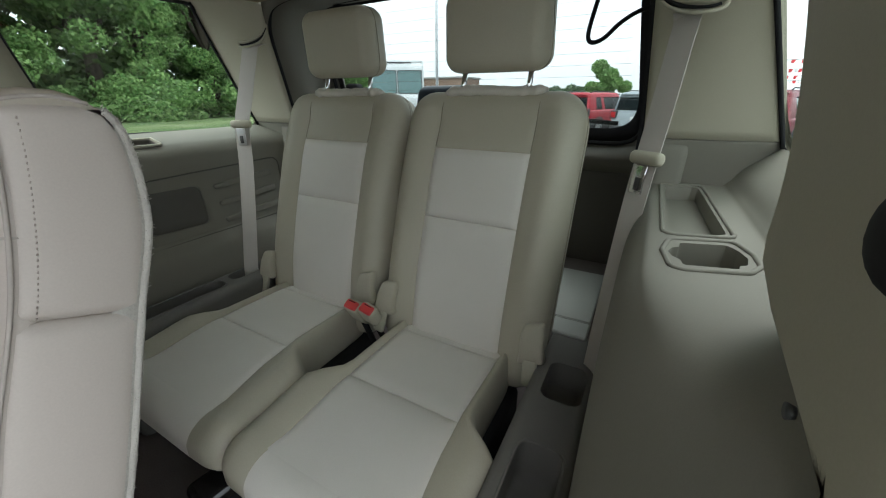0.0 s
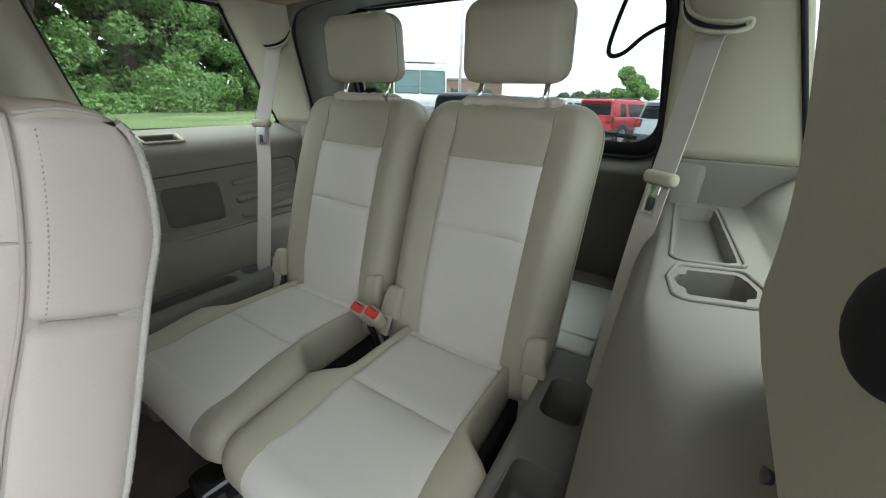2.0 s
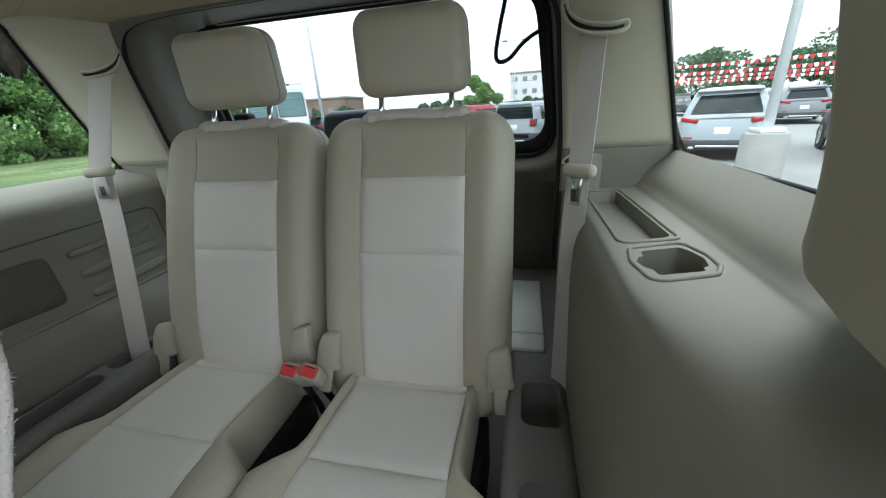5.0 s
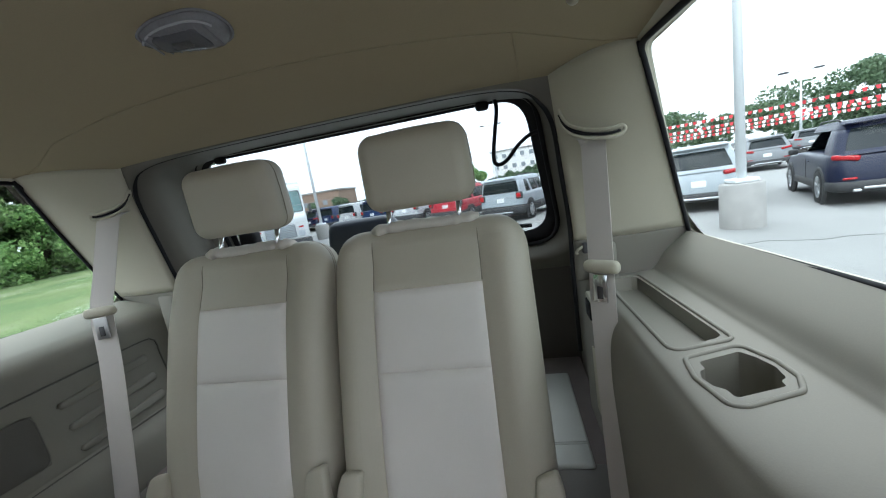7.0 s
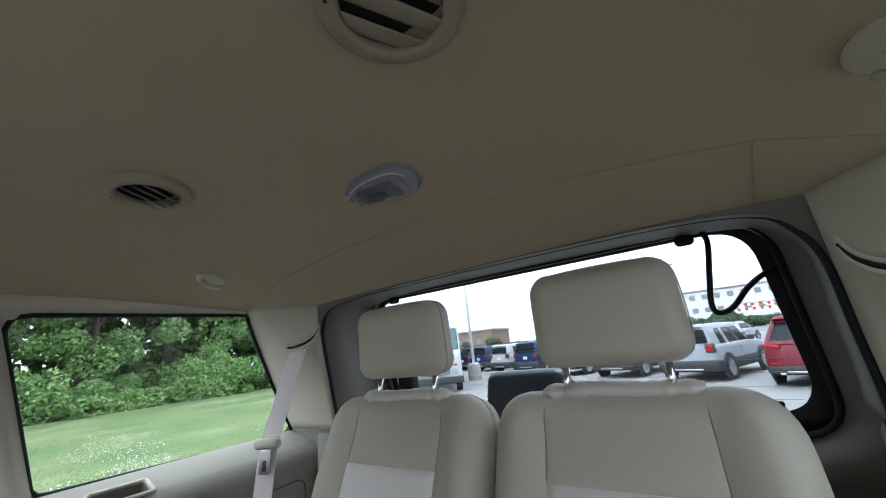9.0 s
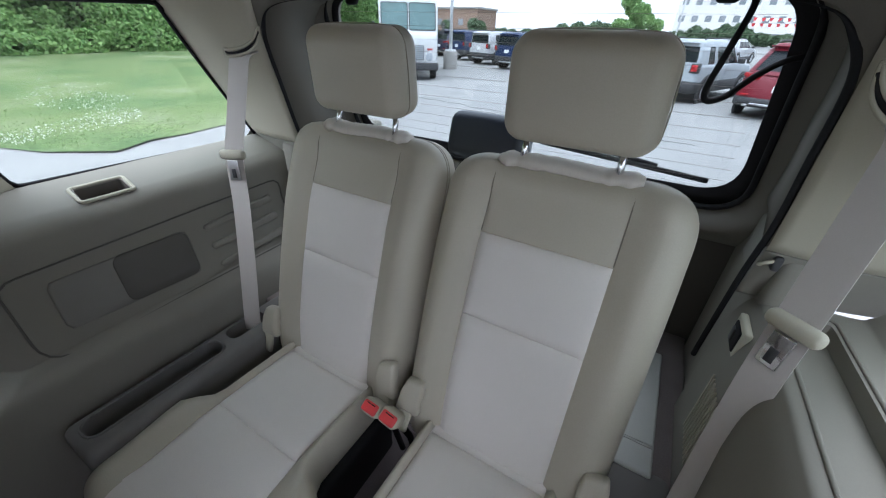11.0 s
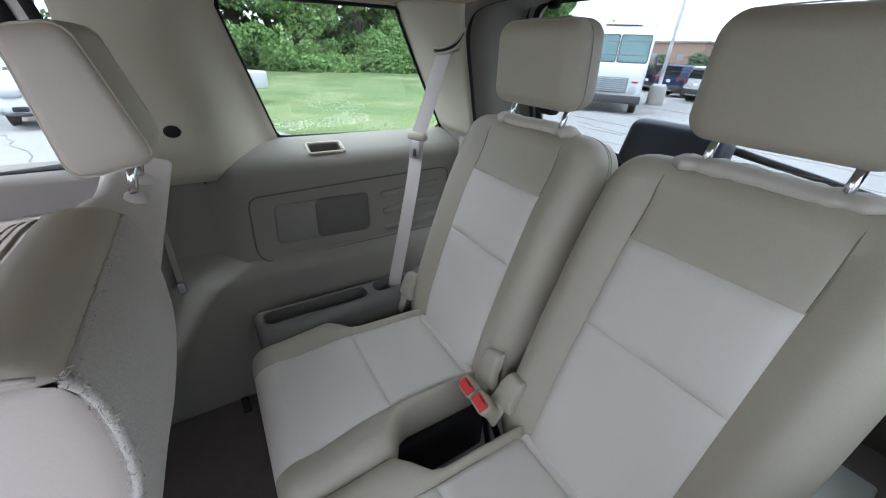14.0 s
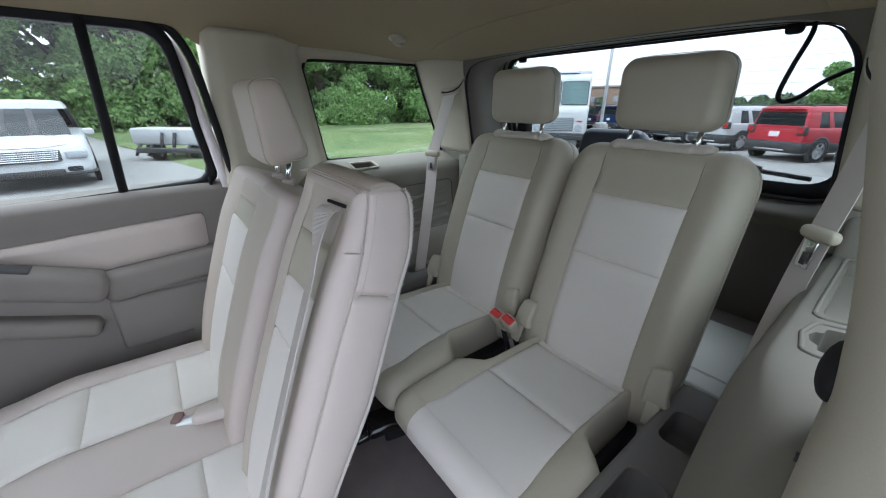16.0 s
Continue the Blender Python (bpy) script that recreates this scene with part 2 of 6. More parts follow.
def roof_z(x, y):
    if y < 0.58:
        mid = 1.952 + 0.006 * smooth_step(0.62, 0.0, y)
    else:
        mid = 1.952 - 0.118 * smooth_step(0.58, 1.18, y) ** 1.1
    return TOP_Z + (mid - TOP_Z) * (1 - min(abs(x) / 0.655, 1) ** 3.8)


def side_x(z):
    """Half width of the cabin at the glass."""
    return 1.480 - 0.465 * z


ys = [-1.2 + i * 0.1 for i in range(12)] + [0.0 + i * 0.035 for i in range(32)]
xs = [-0.655 + 1.31 * i / 40 for i in range(41)]
def door_side(y):
    return 0.915 + 0.085 * smooth_step(0.20, 0.30, y)


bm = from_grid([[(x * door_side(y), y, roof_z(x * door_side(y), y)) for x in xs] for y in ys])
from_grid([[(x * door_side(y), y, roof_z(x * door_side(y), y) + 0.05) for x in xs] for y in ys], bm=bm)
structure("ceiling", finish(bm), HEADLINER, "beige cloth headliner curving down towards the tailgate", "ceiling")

structure("floor", box((1.5, 2.7, 0.06), (0, 0.15, FLOOR - 0.03), 0.004), CARPET, "taupe carpeted cabin floor", "floor")

QUARTER = [(0.534, 1.815), (0.965, 1.824), (1.262, 1.474), (0.642, 1.484)]


def cut(ob, cutters):
    """Takes the cutters' space out of a closed mesh."""
    tool = new("cutter", mesh_of(cutters, "cutter"))
    mod = ob.modifiers.new("cut", "BOOLEAN")
    mod.operation, mod.solver, mod.object = "DIFFERENCE", "EXACT", tool
    dg = bpy.context.evaluated_depsgraph_get()
    me = bpy.data.meshes.new_from_object(ob.evaluated_get(dg))
    ob.modifiers.clear()
    old = ob.data
    ob.data = me
    bpy.data.meshes.remove(old)
    bpy.data.objects.remove(tool)


def prism(loop, z0, z1, bm=None, taper=0.0):
    """A closed block over a 2D loop between two heights."""
    c = sum((Vector(p) for p in loop), Vector((0, 0))) / len(loop)
    low = [Vector(p).lerp(c, taper) for p in loop]
    return finish(from_grid([[(p.x, p.y, z0) for p in low], [(p[0], p[1], z1) for p in loop]], closed=True, cap=True, bm=bm))


def wall_place(side):
    return lambda p, d: Vector((side * (side_x(p[1]) + d), p[0], p[1]))


def matched(inner, outer, c):
    """Turns two loops so that their points lie side by side as seen from c."""
    def turned(loop):
        area = sum(loop[i][0] * loop[i - 1][1] - loop[i - 1][0] * loop[i][1] for i in range(len(loop)))
        loop = loop if area > 0 else loop[::-1]
        k = min(range(len(loop)), key=lambda i: abs(math.atan2(loop[i][1] - c[1], loop[i][0] - c[0]) - 2.6))
        return loop[k:] + loop[:k]
    return turned(inner), turned(outer)


def arch_y(z):
    """Front edge of the wheel-arch box, and above it of the side trim."""
    line = [(0.60, 0.05), (0.78, 0.14), (0.98, 0.23), (1.09, 0.29), (1.145, 0.335), (1.172, 0.39), (1.19, 0.425), (1.25, 0.430), (1.60, 0.430)]
    for (z0, a), (z1, b) in zip(line, line[1:]):
        if z <= z1:
            return a + (b - a) * (z - z0) / (z1 - z0)
    return 0.43


for side, nm in ((-1, "left"), (1, "right")):
    edge = rounded(QUARTER, [0.03, 0.05, 0.04, 0.025], 8)
    inner, outer = matched(spread(edge, 120), spread([(0.30, 1.86), (1.06, 1.86), (1.33, 1.44), (0.30, 1.44)], 120), (0.85, 1.65))
    structure("wall_" + nm, ring_plate(outer, inner, wall_place(side), 0.016), PLASTIC, "beige moulded trim round the rear quarter window", "wall")
    win = tagged(new("window_1" if side < 0 else "window_2"), "fixed tinted rear quarter window with black rubber edge", "window", kind="structure")
    pl = wall_place(side)
    g = spread(rounded([(0.53, 1.82), (0.97, 1.829), (1.268, 1.47), (0.637, 1.48)], 0.04, 8), 120)
    bm = bmesh.new()
    bm.faces.new([bm.verts.new(pl(p, 0.008)) for p in g])
    bm.faces.new([bm.verts.new(pl(p, 0.012)) for p in g][::-1])
    part("pane", bm, PANE_SIDE, win, smooth=False).visible_shadow = False
    seal = [pl(p, 0.001) for p in spread(edge, 120)]
    part("rubber_seal", tube(seal + seal[:2], 0.0050, 6), BLACK, win)

    # lower quarter panel, drawn out along the car
    if side < 0:
        prof = [(0.562, FLOOR), (0.566, 1.0), (0.570, 1.10), (0.576, 1.145), (0.590, 1.172), (0.604, 1.19), (0.608, 1.21), (0.637, 1.33), (0.639, 1.40), (0.643, 1.432), (0.660, 1.452), (0.69, 1.463), (0.79, 1.484)]
    else:
        prof = [(0.55, FLOOR), (0.55, 1.20), (0.552, 1.30), (0.559, 1.355), (0.574, 1.388), (0.596, 1.40), (0.70, 1.40), (0.722, 1.41), (0.742, 1.44), (0.79, 1.484)]
    full = curve_points([Vector((p[0], p[1], 0)) for p in prof], 60 if side > 0 else 110)
    ys0, ny = (0.09, 90) if side < 0 else (0.28, 48)
    ahead = curve_points([Vector((x, z, 0)) for x, z in [(0.552, FLOOR), (0.556, 1.0), (0.566, 1.16), (0.584, 1.28), (0.602, 1.35), (0.622, 1.40), (0.642, 1.44), (0.664, 1.468), (0.72, 1.482), (0.79, 1.486)]], 60)
    rows = []
    for i in range(ny):
        y = ys0 + i * (1.215 - ys0) / (ny - 1)
        if side > 0:
            end = smooth_step(0.70, 0.44, y)
            line = [Vector((p.x + (q.x - p.x) * end, p.y + (q.y - p.y) * end, 0)) for p, q in zip(full, ahead)]
            rows.append([(p.x, y, p.y) for p in line] + [(0.802, y, 1.47), (0.802, y, FLOOR)])
            continue
        row = []
        for p in full:
            x, z = p.x, p.y
            inside = smooth_step(arch_y(z) - 0.015, arch_y(z) + 0.07, y)
            x += 0.105 * (1 - inside) * (1 - smooth_step(1.41, 1.47, z))
            if y < 0.308 and z > 1.12:
                x, z = 0.75, 1.12
            row.append((-x, y, z))
        rows.append(row + [(-0.802, y, 1.47 if y >= 0.308 else 1.11), (-0.802, y, FLOOR)])
    # darkened taupe here stands in for bounce light blocked at the doorway
    panel = structure("quarter_panel", finish(from_grid(rows, closed=True, cap=True)), PLASTIC_DARKENED,
                      "moulded side trim with tray and cup holder, taupe darkened for shade" if side > 0 else "moulded beige side trim with a speaker", "trim")
    if side > 0:
        # tray with a step, and the cup holder
        tray = rounded([(0.606, 0.826), (0.680, 0.856), (0.668, 1.185), (0.604, 1.165)], 0.016, 6)
        cup = rounded([(0.618, 0.794), (0.674, 0.816), (0.684, 0.799), (0.690, 0.775), (0.686, 0.752), (0.677, 0.745), (0.676, 0.735), (0.618, 0.716), (0.617, 0.732), (0.608, 0.740), (0.604, 0.757), (0.609, 0.772), (0.617, 0.777)], 0.005, 3)
        cutters = prism(spread(tray, 60), 1.372, 1.45, taper=0.04)
        prism(spread(rounded([(0.612, 0.836), (0.675, 0.862), (0.669, 1.03), (0.611, 1.03)], 0.012, 5), 48), 1.34, 1.3725, cutters, 0.06)
        prism(spread(cup, 90), 1.318, 1.45, cutters, 0.05)
        cut(panel, cutters)
        panel.data.shade_flat()
        for loop, grow in ((tray, 0.007), (rounded([(0.606, 0.704), (0.620, 0.701), (0.683, 0.724), (0.697, 0.750), (0.697, 0.785), (0.684, 0.826), (0.672, 0.828), (0.606, 0.803), (0.598, 0.757)], 0.014, 6), 0.0)):
            c = Vector((0.645, 1.0 if grow else 0.76))
            pts = [Vector((p.x + (grow if p.x > c.x else -grow), p.y + (grow if p.y > c.y else -grow), 1.4005)) for p in loop]
            pts = spread(pts, 90)
            part("raised_rim", tube(pts + pts[:2], 0.0032, 8, flat=1.0), PLASTIC_DARKENED, panel)
    else:
        slot = rounded([(-0.725, 0.710), (-0.667, 0.706), (-0.667, 0.794), (-0.725, 0.800)], 0.008, 4)
        cut(panel, prism(spread(slot, 48), 1.34, 1.52, taper=0.0))
        panel.data.shade_flat()
    panel.data.shade_smooth()
    panel.data.set_sharp_from_angle(angle=radians(38))

    # rubber edge between the pane and the rear pillar
    lip = []
    for i in range(31):
        z = 1.826 - 0.34 * i / 30
        lip.append((side * (side_x(z) - 0.001), 0.945 + 0.335 * ((1.845 - z) / 0.453) ** 1.05 - 0.003, z))
    part("rubber_seal", tube(lip, 0.0042, 6), BLACK, win)
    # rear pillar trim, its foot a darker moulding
    for z_top, z_low, mat, words in ((1.845, 1.4975, PLASTIC, "smooth beige rear pillar trim with a belt slot"), (1.4965, 1.392, PLASTIC_DARKENED, "taupe moulding at the foot of the rear pillar")):
        rows = []
        for i in range(19):
            z = z_top + (z_low - z_top) * i / 18
            u = (1.845 - z) / 0.453
            back = 0.002 if z_low < 1.45 else 0.0
            o = Vector((side * (side_x(z) + 0.002), 0.945 + (1.28 - 0.945) * u ** 1.05 + back, z))
            n = Vector((side * (0.512 + 0.032 * min(1.0, 1.35 * u)), 1.080 + 0.130 * u + back, z))
            row = []
            for k in range(15):
                s = k / 14
                p = o.lerp(n, s)
                p.y -= 0.015 * math.sin(s * math.pi) * (1 - 0.4 * u)
                row.append(p)
            row += [n + Vector((side * 0.012, 0.03, 0)), n + Vector((side * 0.03, 0.2, 0)), o + Vector((side * 0.014, 0.06, 0))]
            rows.append(row)
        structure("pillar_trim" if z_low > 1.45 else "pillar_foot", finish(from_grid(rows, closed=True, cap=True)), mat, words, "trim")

    # centre pillar trim between the door opening and the quarter window
    rows = []
    for i in range(33):
        u = i / 32
        z = 1.87 + ((1.405 if side < 0 else 1.43) - 1.87) * u
        zz = max(z, 1.47)
        xin = 0.578 + 0.058 * smooth_step(1.85, 1.5, z) if z > 1.4 else 0.636
        if side < 0 and z < 1.45:
            xin += 0.10 * smooth_step(1.45, 1.36, z)
        xo = side_x(zz) - 0.004
        y0, y1 = 0.285, 0.527 + 0.115 * min(max((1.83 - z) / 0.345, 0), 1)
        row = [Vector((side * (xin + 0.11), y0 - 0.012, z))]
        lead = 0.085 if side > 0 else 0.03
        for k in range(10):
            s = k / 10
            row.append(Vector((side * (xin + lead * (1 - s) ** 2), y0 - 0.008 + lead * 1.3 * s, z)))
        yc = y0 - 0.008 + lead * 1.3
        if side > 0:
            # thick rear edge, and a foot that draws back to the front in a round corner
            foot = smooth_step(1.50, 1.435, z)
            yr = min(0.560, y1 - 0.014) - 0.20 * foot ** 1.6
            for k in range(6):
                row.append(Vector((xin, yc + (yr - 0.02 - yc) * k / 6, z)))
            for k in range(17):
                a = k / 16 * math.pi / 2
                row.append(Vector((xin + (xo - xin) * (1 - math.cos(a)), yr - 0.02 + (y1 - 0.20 * foot ** 1.6 - yr + 0.02) * math.sin(a) ** 1.5, z)))
            y1 -= 0.20 * foot ** 1.6
        else:
            for k in range(17):
                s = k / 16
                row.append(Vector((side * (xin + (xo - xin) * smooth_step(0.40, 1.0, s) ** 1.3), yc + (y1 - yc) * s, z)))
        row += [Vector((side * (xo + 0.06), y1, z)), Vector((side * (xo + 0.08), y0 + 0.02, z))]
        rows.append(row)
    structure("centre_pillar_trim", finish(from_grid(rows, closed=True, cap=True)), PLASTIC, "broad smooth beige centre pillar trim", "trim")

# plain unseen shell in front, added and sized to hold back daylight
structure("wall_front", box((1.6, 0.1, 1.02), (0, -1.22, 1.21), 0.02), PLASTIC_DARKENED, "unseen plain wall added to limit light below the windshield", "wall")
structure("wall_front_left", box((0.08, 0.40, 0.86), (-0.74, -1.03, 1.13), 0.02), PLASTIC_DARKENED, "unseen plain wall added to block light ahead of the rear door", "wall")
structure("front_pillar_left", box((0.09, 0.14, 0.42), (-0.69, -1.12, 1.72), 0.02), PLASTIC, "unseen plain pillar added beside the windshield", "trim")
structure("wall_front_right", box((0.08, 0.34, 0.86), (0.74, -1.03, 1.13), 0.02), PLASTIC_DARKENED, "unseen plain wall added to block light ahead of the open doorway", "wall")
structure("sill_right", box((0.22, 1.15, 0.3), (0.74, -0.28, 0.62), 0.03), PLASTIC_DARKENED, "plain door sill below the open doorway", "trim")
structure("front_pillar_right", box((0.1, 0.14, 0.75), (0.70, -0.86, 1.5), 0.02), PLASTIC, "unseen plain pillar added in front of the doorway", "trim")

# ---- tailgate ----
GATE_TRIM = material("dark_taupe_gate_trim", (0.145, 0.136, 0.112), 0.62, spec=0.3, spots=0.05, scale=4, grain=600, bump=0.2, depth=0.0004)


def gate_place(p, d):
    return Vector((p[0], 2.06 - 0.416 * p[1] + d, p[1]))


GLASS = [(-0.500, 1.856), (0.500, 1.856), (0.550, 1.452), (-0.550, 1.452)]
n = 160
cg = (0.0, 1.66)
lip_in, lip_out = matched(spread(rounded(GLASS, 0.075, 8), n), spread(rounded([(-0.56, 1.897), (0.56, 1.897), (0.612, 1.405), (-0.612, 1.405)], 0.11, 8), n), cg)
rows = []
for k in range(9):
    s = k / 8
    rows.append([gate_place(a.lerp(b, s), -0.05 * math.sin(s * math.pi / 2) ** 1.5 - 0.0) for a, b in zip(lip_in, lip_out)])
_, wide_out = matched(lip_out, spread(rounded([(-0.70, 1.97), (0.70, 1.97), (0.76, 1.33), (-0.76, 1.33)], 0.06, 8), n), cg)
for k in range(1, 4):
    rows.append([gate_place(a.lerp(b, k / 3), -0.05 + 0.02 * k) for a, b in zip(lip_out, wide_out)])
rows.append([gate_place(p, 0.06) for p in wide_out])
rows.append([gate_place(p, 0.05) for p in lip_in])
rows.append(rows[0])
structure("tailgate_frame", finish(from_grid(rows, closed=True), 1e-5), GATE_TRIM, "dark grey-beige moulded frame round the tailgate window", "trim")
win = tagged(new("window_3"), "tailgate window with a black printed border", "window", kind="structure")
bm = bmesh.new()
g = spread(rounded([(-0.52, 1.88), (0.52, 1.88), (0.575, 1.435), (-0.575, 1.435)], 0.08, 8), n)
bm.faces.new([bm.verts.new(gate_place(p, 0.022)) for p in g])
bm.faces.new([bm.verts.new(gate_place(p, 0.027)) for p in g][::-1])
part("pane", bm, PANE, win, smooth=False).visible_shadow = False
b_in, b_out = matched(spread(rounded([(-0.482, 1.850), (0.474, 1.850), (0.524, 1.493), (-0.524, 1.493)], 0.072, 8), n), spread(rounded([(-0.52, 1.875), (0.52, 1.875), (0.572, 1.435), (-0.572, 1.435)], 0.08, 8), n), cg)
part("black_border", ring_plate(b_out, b_in, lambda p, d: gate_place(p, d + 0.017), 0.004), BLACK, win)
HEATER = material("brown_heater_print", (0.19, 0.165, 0.14), 0.6, spots=0.05)
for k in range(12):
    z = 1.822 - 0.0275 * k
    hw = 0.470 + 0.045 * (1.85 - z) / 0.36 - 0.012
    part("heater_line", box((hw * 2, 0.0005, 0.00055), gate_place((0, z), 0.0212), 0), HEATER, win)
seal = [gate_place(p, -0.004) for p in lip_in]
part("rubber_seal", tube(seal + seal[:2], [0.0065 - 0.0045 * smooth_step(1.80, 1.84, p.z) for p in seal + seal[:2]], 6), BLACK, win)
# weather strip where the tailgate closes on the body
strip = curve_points([(s * x, y, z) for s, k in ((-1, 1), (1, -1)) for x, y, z in [(0.541, 1.240, 1.20), (0.539, 1.210, 1.42), (0.537, 1.176, 1.54), (0.5265, 1.144, 1.65), (0.516, 1.115, 1.75), (0.492, 1.102, 1.797), (0.455, 1.10, 1.822), (0.36, 1.098, 1.834), (0.15, 1.098, 1.838)][::k]], 90)
tagged(part("tailgate_weather_strip", tube(strip, [0.0050 - 0.0042 * smooth_step(1.78, 1.83, p[2]) for p in strip], 8), BLACK), "black rubber weather strip round the tailgate opening", "seal", kind="structure")
# inner side of the roof and pillars behind the strip
rows = []
for p, q in zip(strip[8:-8], strip[8:-8]):
    back = gate_place((p.x * 1.06, p.z + 0.02), 0.0)
    rows.append([p + Vector((0, -0.004, 0.004)), p.lerp(back, 0.5) + Vector((0, 0, 0.02)), back, back + Vector((p.x * 0.1, 0, 0.05)), p + Vector((p.x * 0.1, 0, 0.05))])
structure("tailgate_surround", finish(from_grid(rows, closed=True, cap=True)), GATE_TRIM, "dark grey-beige inner surround of the tailgate opening", "trim")
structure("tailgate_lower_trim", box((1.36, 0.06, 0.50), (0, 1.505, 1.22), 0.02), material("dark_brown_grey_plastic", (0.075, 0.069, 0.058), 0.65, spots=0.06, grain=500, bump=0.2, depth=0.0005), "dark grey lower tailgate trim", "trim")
for sd in (-1, 1):
    structure("cargo_side_trim", box((0.06, 0.42, 0.78), (sd * 0.605, 1.39, 1.10), 0.015), PLASTIC_DARKENED, "grey-beige cargo side trim behind the belt", "trim")
structure("load_floor", box((1.14, 0.54, 0.05), (0, 1.235, 1.035), 0.008), CARPET, "dark carpeted load floor behind the rear seats", "floor")

# ---- rear seats ----
SEAM_DARK = material("brown_seam_thread", (0.22, 0.20, 0.155), 0.8)
SEAM_SOFT = material("beige_seam_fold", (0.33, 0.305, 0.235), 0.7)
SLEEVE = material("pale_sleeve_cloth", (0.58, 0.54, 0.47), 0.7, spots=0.06, scale=12, grain=500, bump=0.3, depth=0.0008)
LEAN = math.atan2(0.127, 0.423)


def rear_seat(cx, label):
    s = thing("third_row_seat", label, "car seat", (cx, 0.7, FLOOR), "rear seats")
    off = Matrix.Translation((-cx, -0.7, -FLOOR))
    # backrest: x across, y up the back, z towards the front of the car
    back = Matrix(((1, 0, 0, 0), (0, math.sin(LEAN), -math.cos(LEAN), 0), (0, math.cos(LEAN), math.sin(LEAN), 0), (0, 0, 0, 1)))
    m = off @ Matrix.Translation((cx, 0.875, 0.955)) @ back

    def bulge(x, y):
        return 0.014 * smooth_step(0.115, 0.165, abs(x)) - 0.012 * smooth_step(0.2, 0.0, y) + 0.008 * math.sin(min(y / 0.5, 1) * math.pi) - 0.018 * smooth_step(0.48, 0.63, y)

    w, h, r = 0.432, 0.68, 0.05
    e = w / 2 - r
    cells = [("backrest_insert", -0.117, 0.117, 0.04, 0.371, CLOTH, 0.006), ("backrest_insert", -0.117, 0.117, 0.371, 0.537, CLOTH, 0.006),
             ("backrest_top", -0.117, 0.117, 0.537, h - r, LEATHER, 0.002), ("backrest_bolster", -e, -0.117, r, h - r, LEATHER, 0.002), ("backrest_bolster", 0.117, e, r, h - r, LEATHER, 0.002)]
    upholstery(s, m, w, h, 0.12, r, cells, "backrest_cover", LEATHER, bulge, corner=0.085)
    # seams that run on over the top edge, and the one along the side gusset
    for x in (-0.117, 0.117):
        pts = []
        for y in (0.54, 0.56, 0.58, 0.60, 0.615, h - r):
            deep = smooth_step(0.0, 0.04, h - r - y)
            pts.append(m @ Vector((x, y, bulge(x, y) + 0.002 * (1 - deep) - 0.0016 * deep + 0.0004)))
        pts += [m @ Vector((x, h - r + r * math.sin(a), bulge(x, h - r) - r * (1 - math.cos(a)) + 0.0017)) for a in (0.15, 0.3, 0.45, 0.6, 0.9, 1.2, 1.5)]
        part("seam", tube(pts, 0.0012, 6), SEAM_DARK, s)
    edge = rounded([(w / 2, 0.10), (w / 2, h), (-w / 2, h), (-w / 2, 0.10)], [0.002, 0.085, 0.085, 0.002], 12)[12:-12]
    for dz in (-r - 0.004, -r - 0.013):
        pts = []
        for p in edge:
            k = bulge(max(-e, min(e, p.x)), min(p.y, h - r)) * (1 + dz / 0.12)
            pts.append(m @ Vector((p.x, p.y, k + dz)))
        part("gusset_seam", tube(pts, 0.0010, 6), SEAM_SOFT, s)
    # bunched pale cloth round the post sleeves
    rows = []
    for i in range(61):
        u = i / 60
        x = -0.122 + 0.244 * u
        ends = smooth_step(0.05, 0.09, abs(x))
        fold = (0.0010 + 0.0026 * ends) * noise.noise(Vector((x * 60, cx * 10, 0))) + (0.0003 + 0.0010 * ends) * noise.noise(Vector((x * 120, cx * 10, 4)))
        fat = (0.0130 + fold + 0.0015 * math.exp(-((x + 0.10) / 0.018) ** 2) - 0.0025 * math.exp(-((abs(x) - 0.082) / 0.006) ** 2)) * min(1, 0.25 + 9 * min(u, 1 - u)) ** 0.5
        c = m @ Vector((x, h - 0.003 + 0.0015 * math.sin(u * 9 + cx * 20), -0.043 + 0.003 * math.sin(u * 7)))
        rows.append([c + Vector((0, fat * 1.9 * math.cos(k * math.tau / 14), fat * (1 + 0.10 * math.sin(3 * k + i * 0.7)) * math.sin(k * math.tau / 14))) for k in range(14)])
    part("post_sleeve_cover", finish(from_grid(rows, closed=True, cap=True)), SLEEVE, s, "bunched pale cloth at the post sleeves")

    # cushion: x across, y to the front of the car, z up
    m = off @ Matrix.Translation((cx, 0.935, 1.032)) @ pose(0, 0, 0, 1.5, 0, 180)

    def bulge2(x, y):
        return 0.012 * smooth_step(0.12, 0.17, abs(x)) - 0.020 * smooth_step(0.28, 0.448, y) + 0.005 * math.sin(y / 0.5 * math.pi) - 0.006 * math.exp(-((y - 0.05) / 0.012) ** 2) * (abs(x) < 0.13)

    w, h, r = 0.46, 0.50, 0.052
    e = w / 2 - r
    cells = [("cushion_insert", -0.13, 0.13, 0.0, 0.05, CLOTH, 0.003), ("cushion_insert", -0.13, 0.13, 0.05, 0.255, CLOTH, 0.005), ("cushion_insert", -0.13, 0.13, 0.255, h - r, CLOTH, 0.005),
             ("cushion_bolster", -e, -0.13, r, h - r, LEATHER, 0.002), ("cushion_bolster", 0.13, e, r, h - r, LEATHER, 0.002)]
    before = set(s.children)
    upholstery(s, m, w, h, 0.104, r, cells, "cushion_cover", LEATHER, bulge2, lip=(-0.131, 0.131, CLOTH), corner=0.06)
    inv = m.inverted()
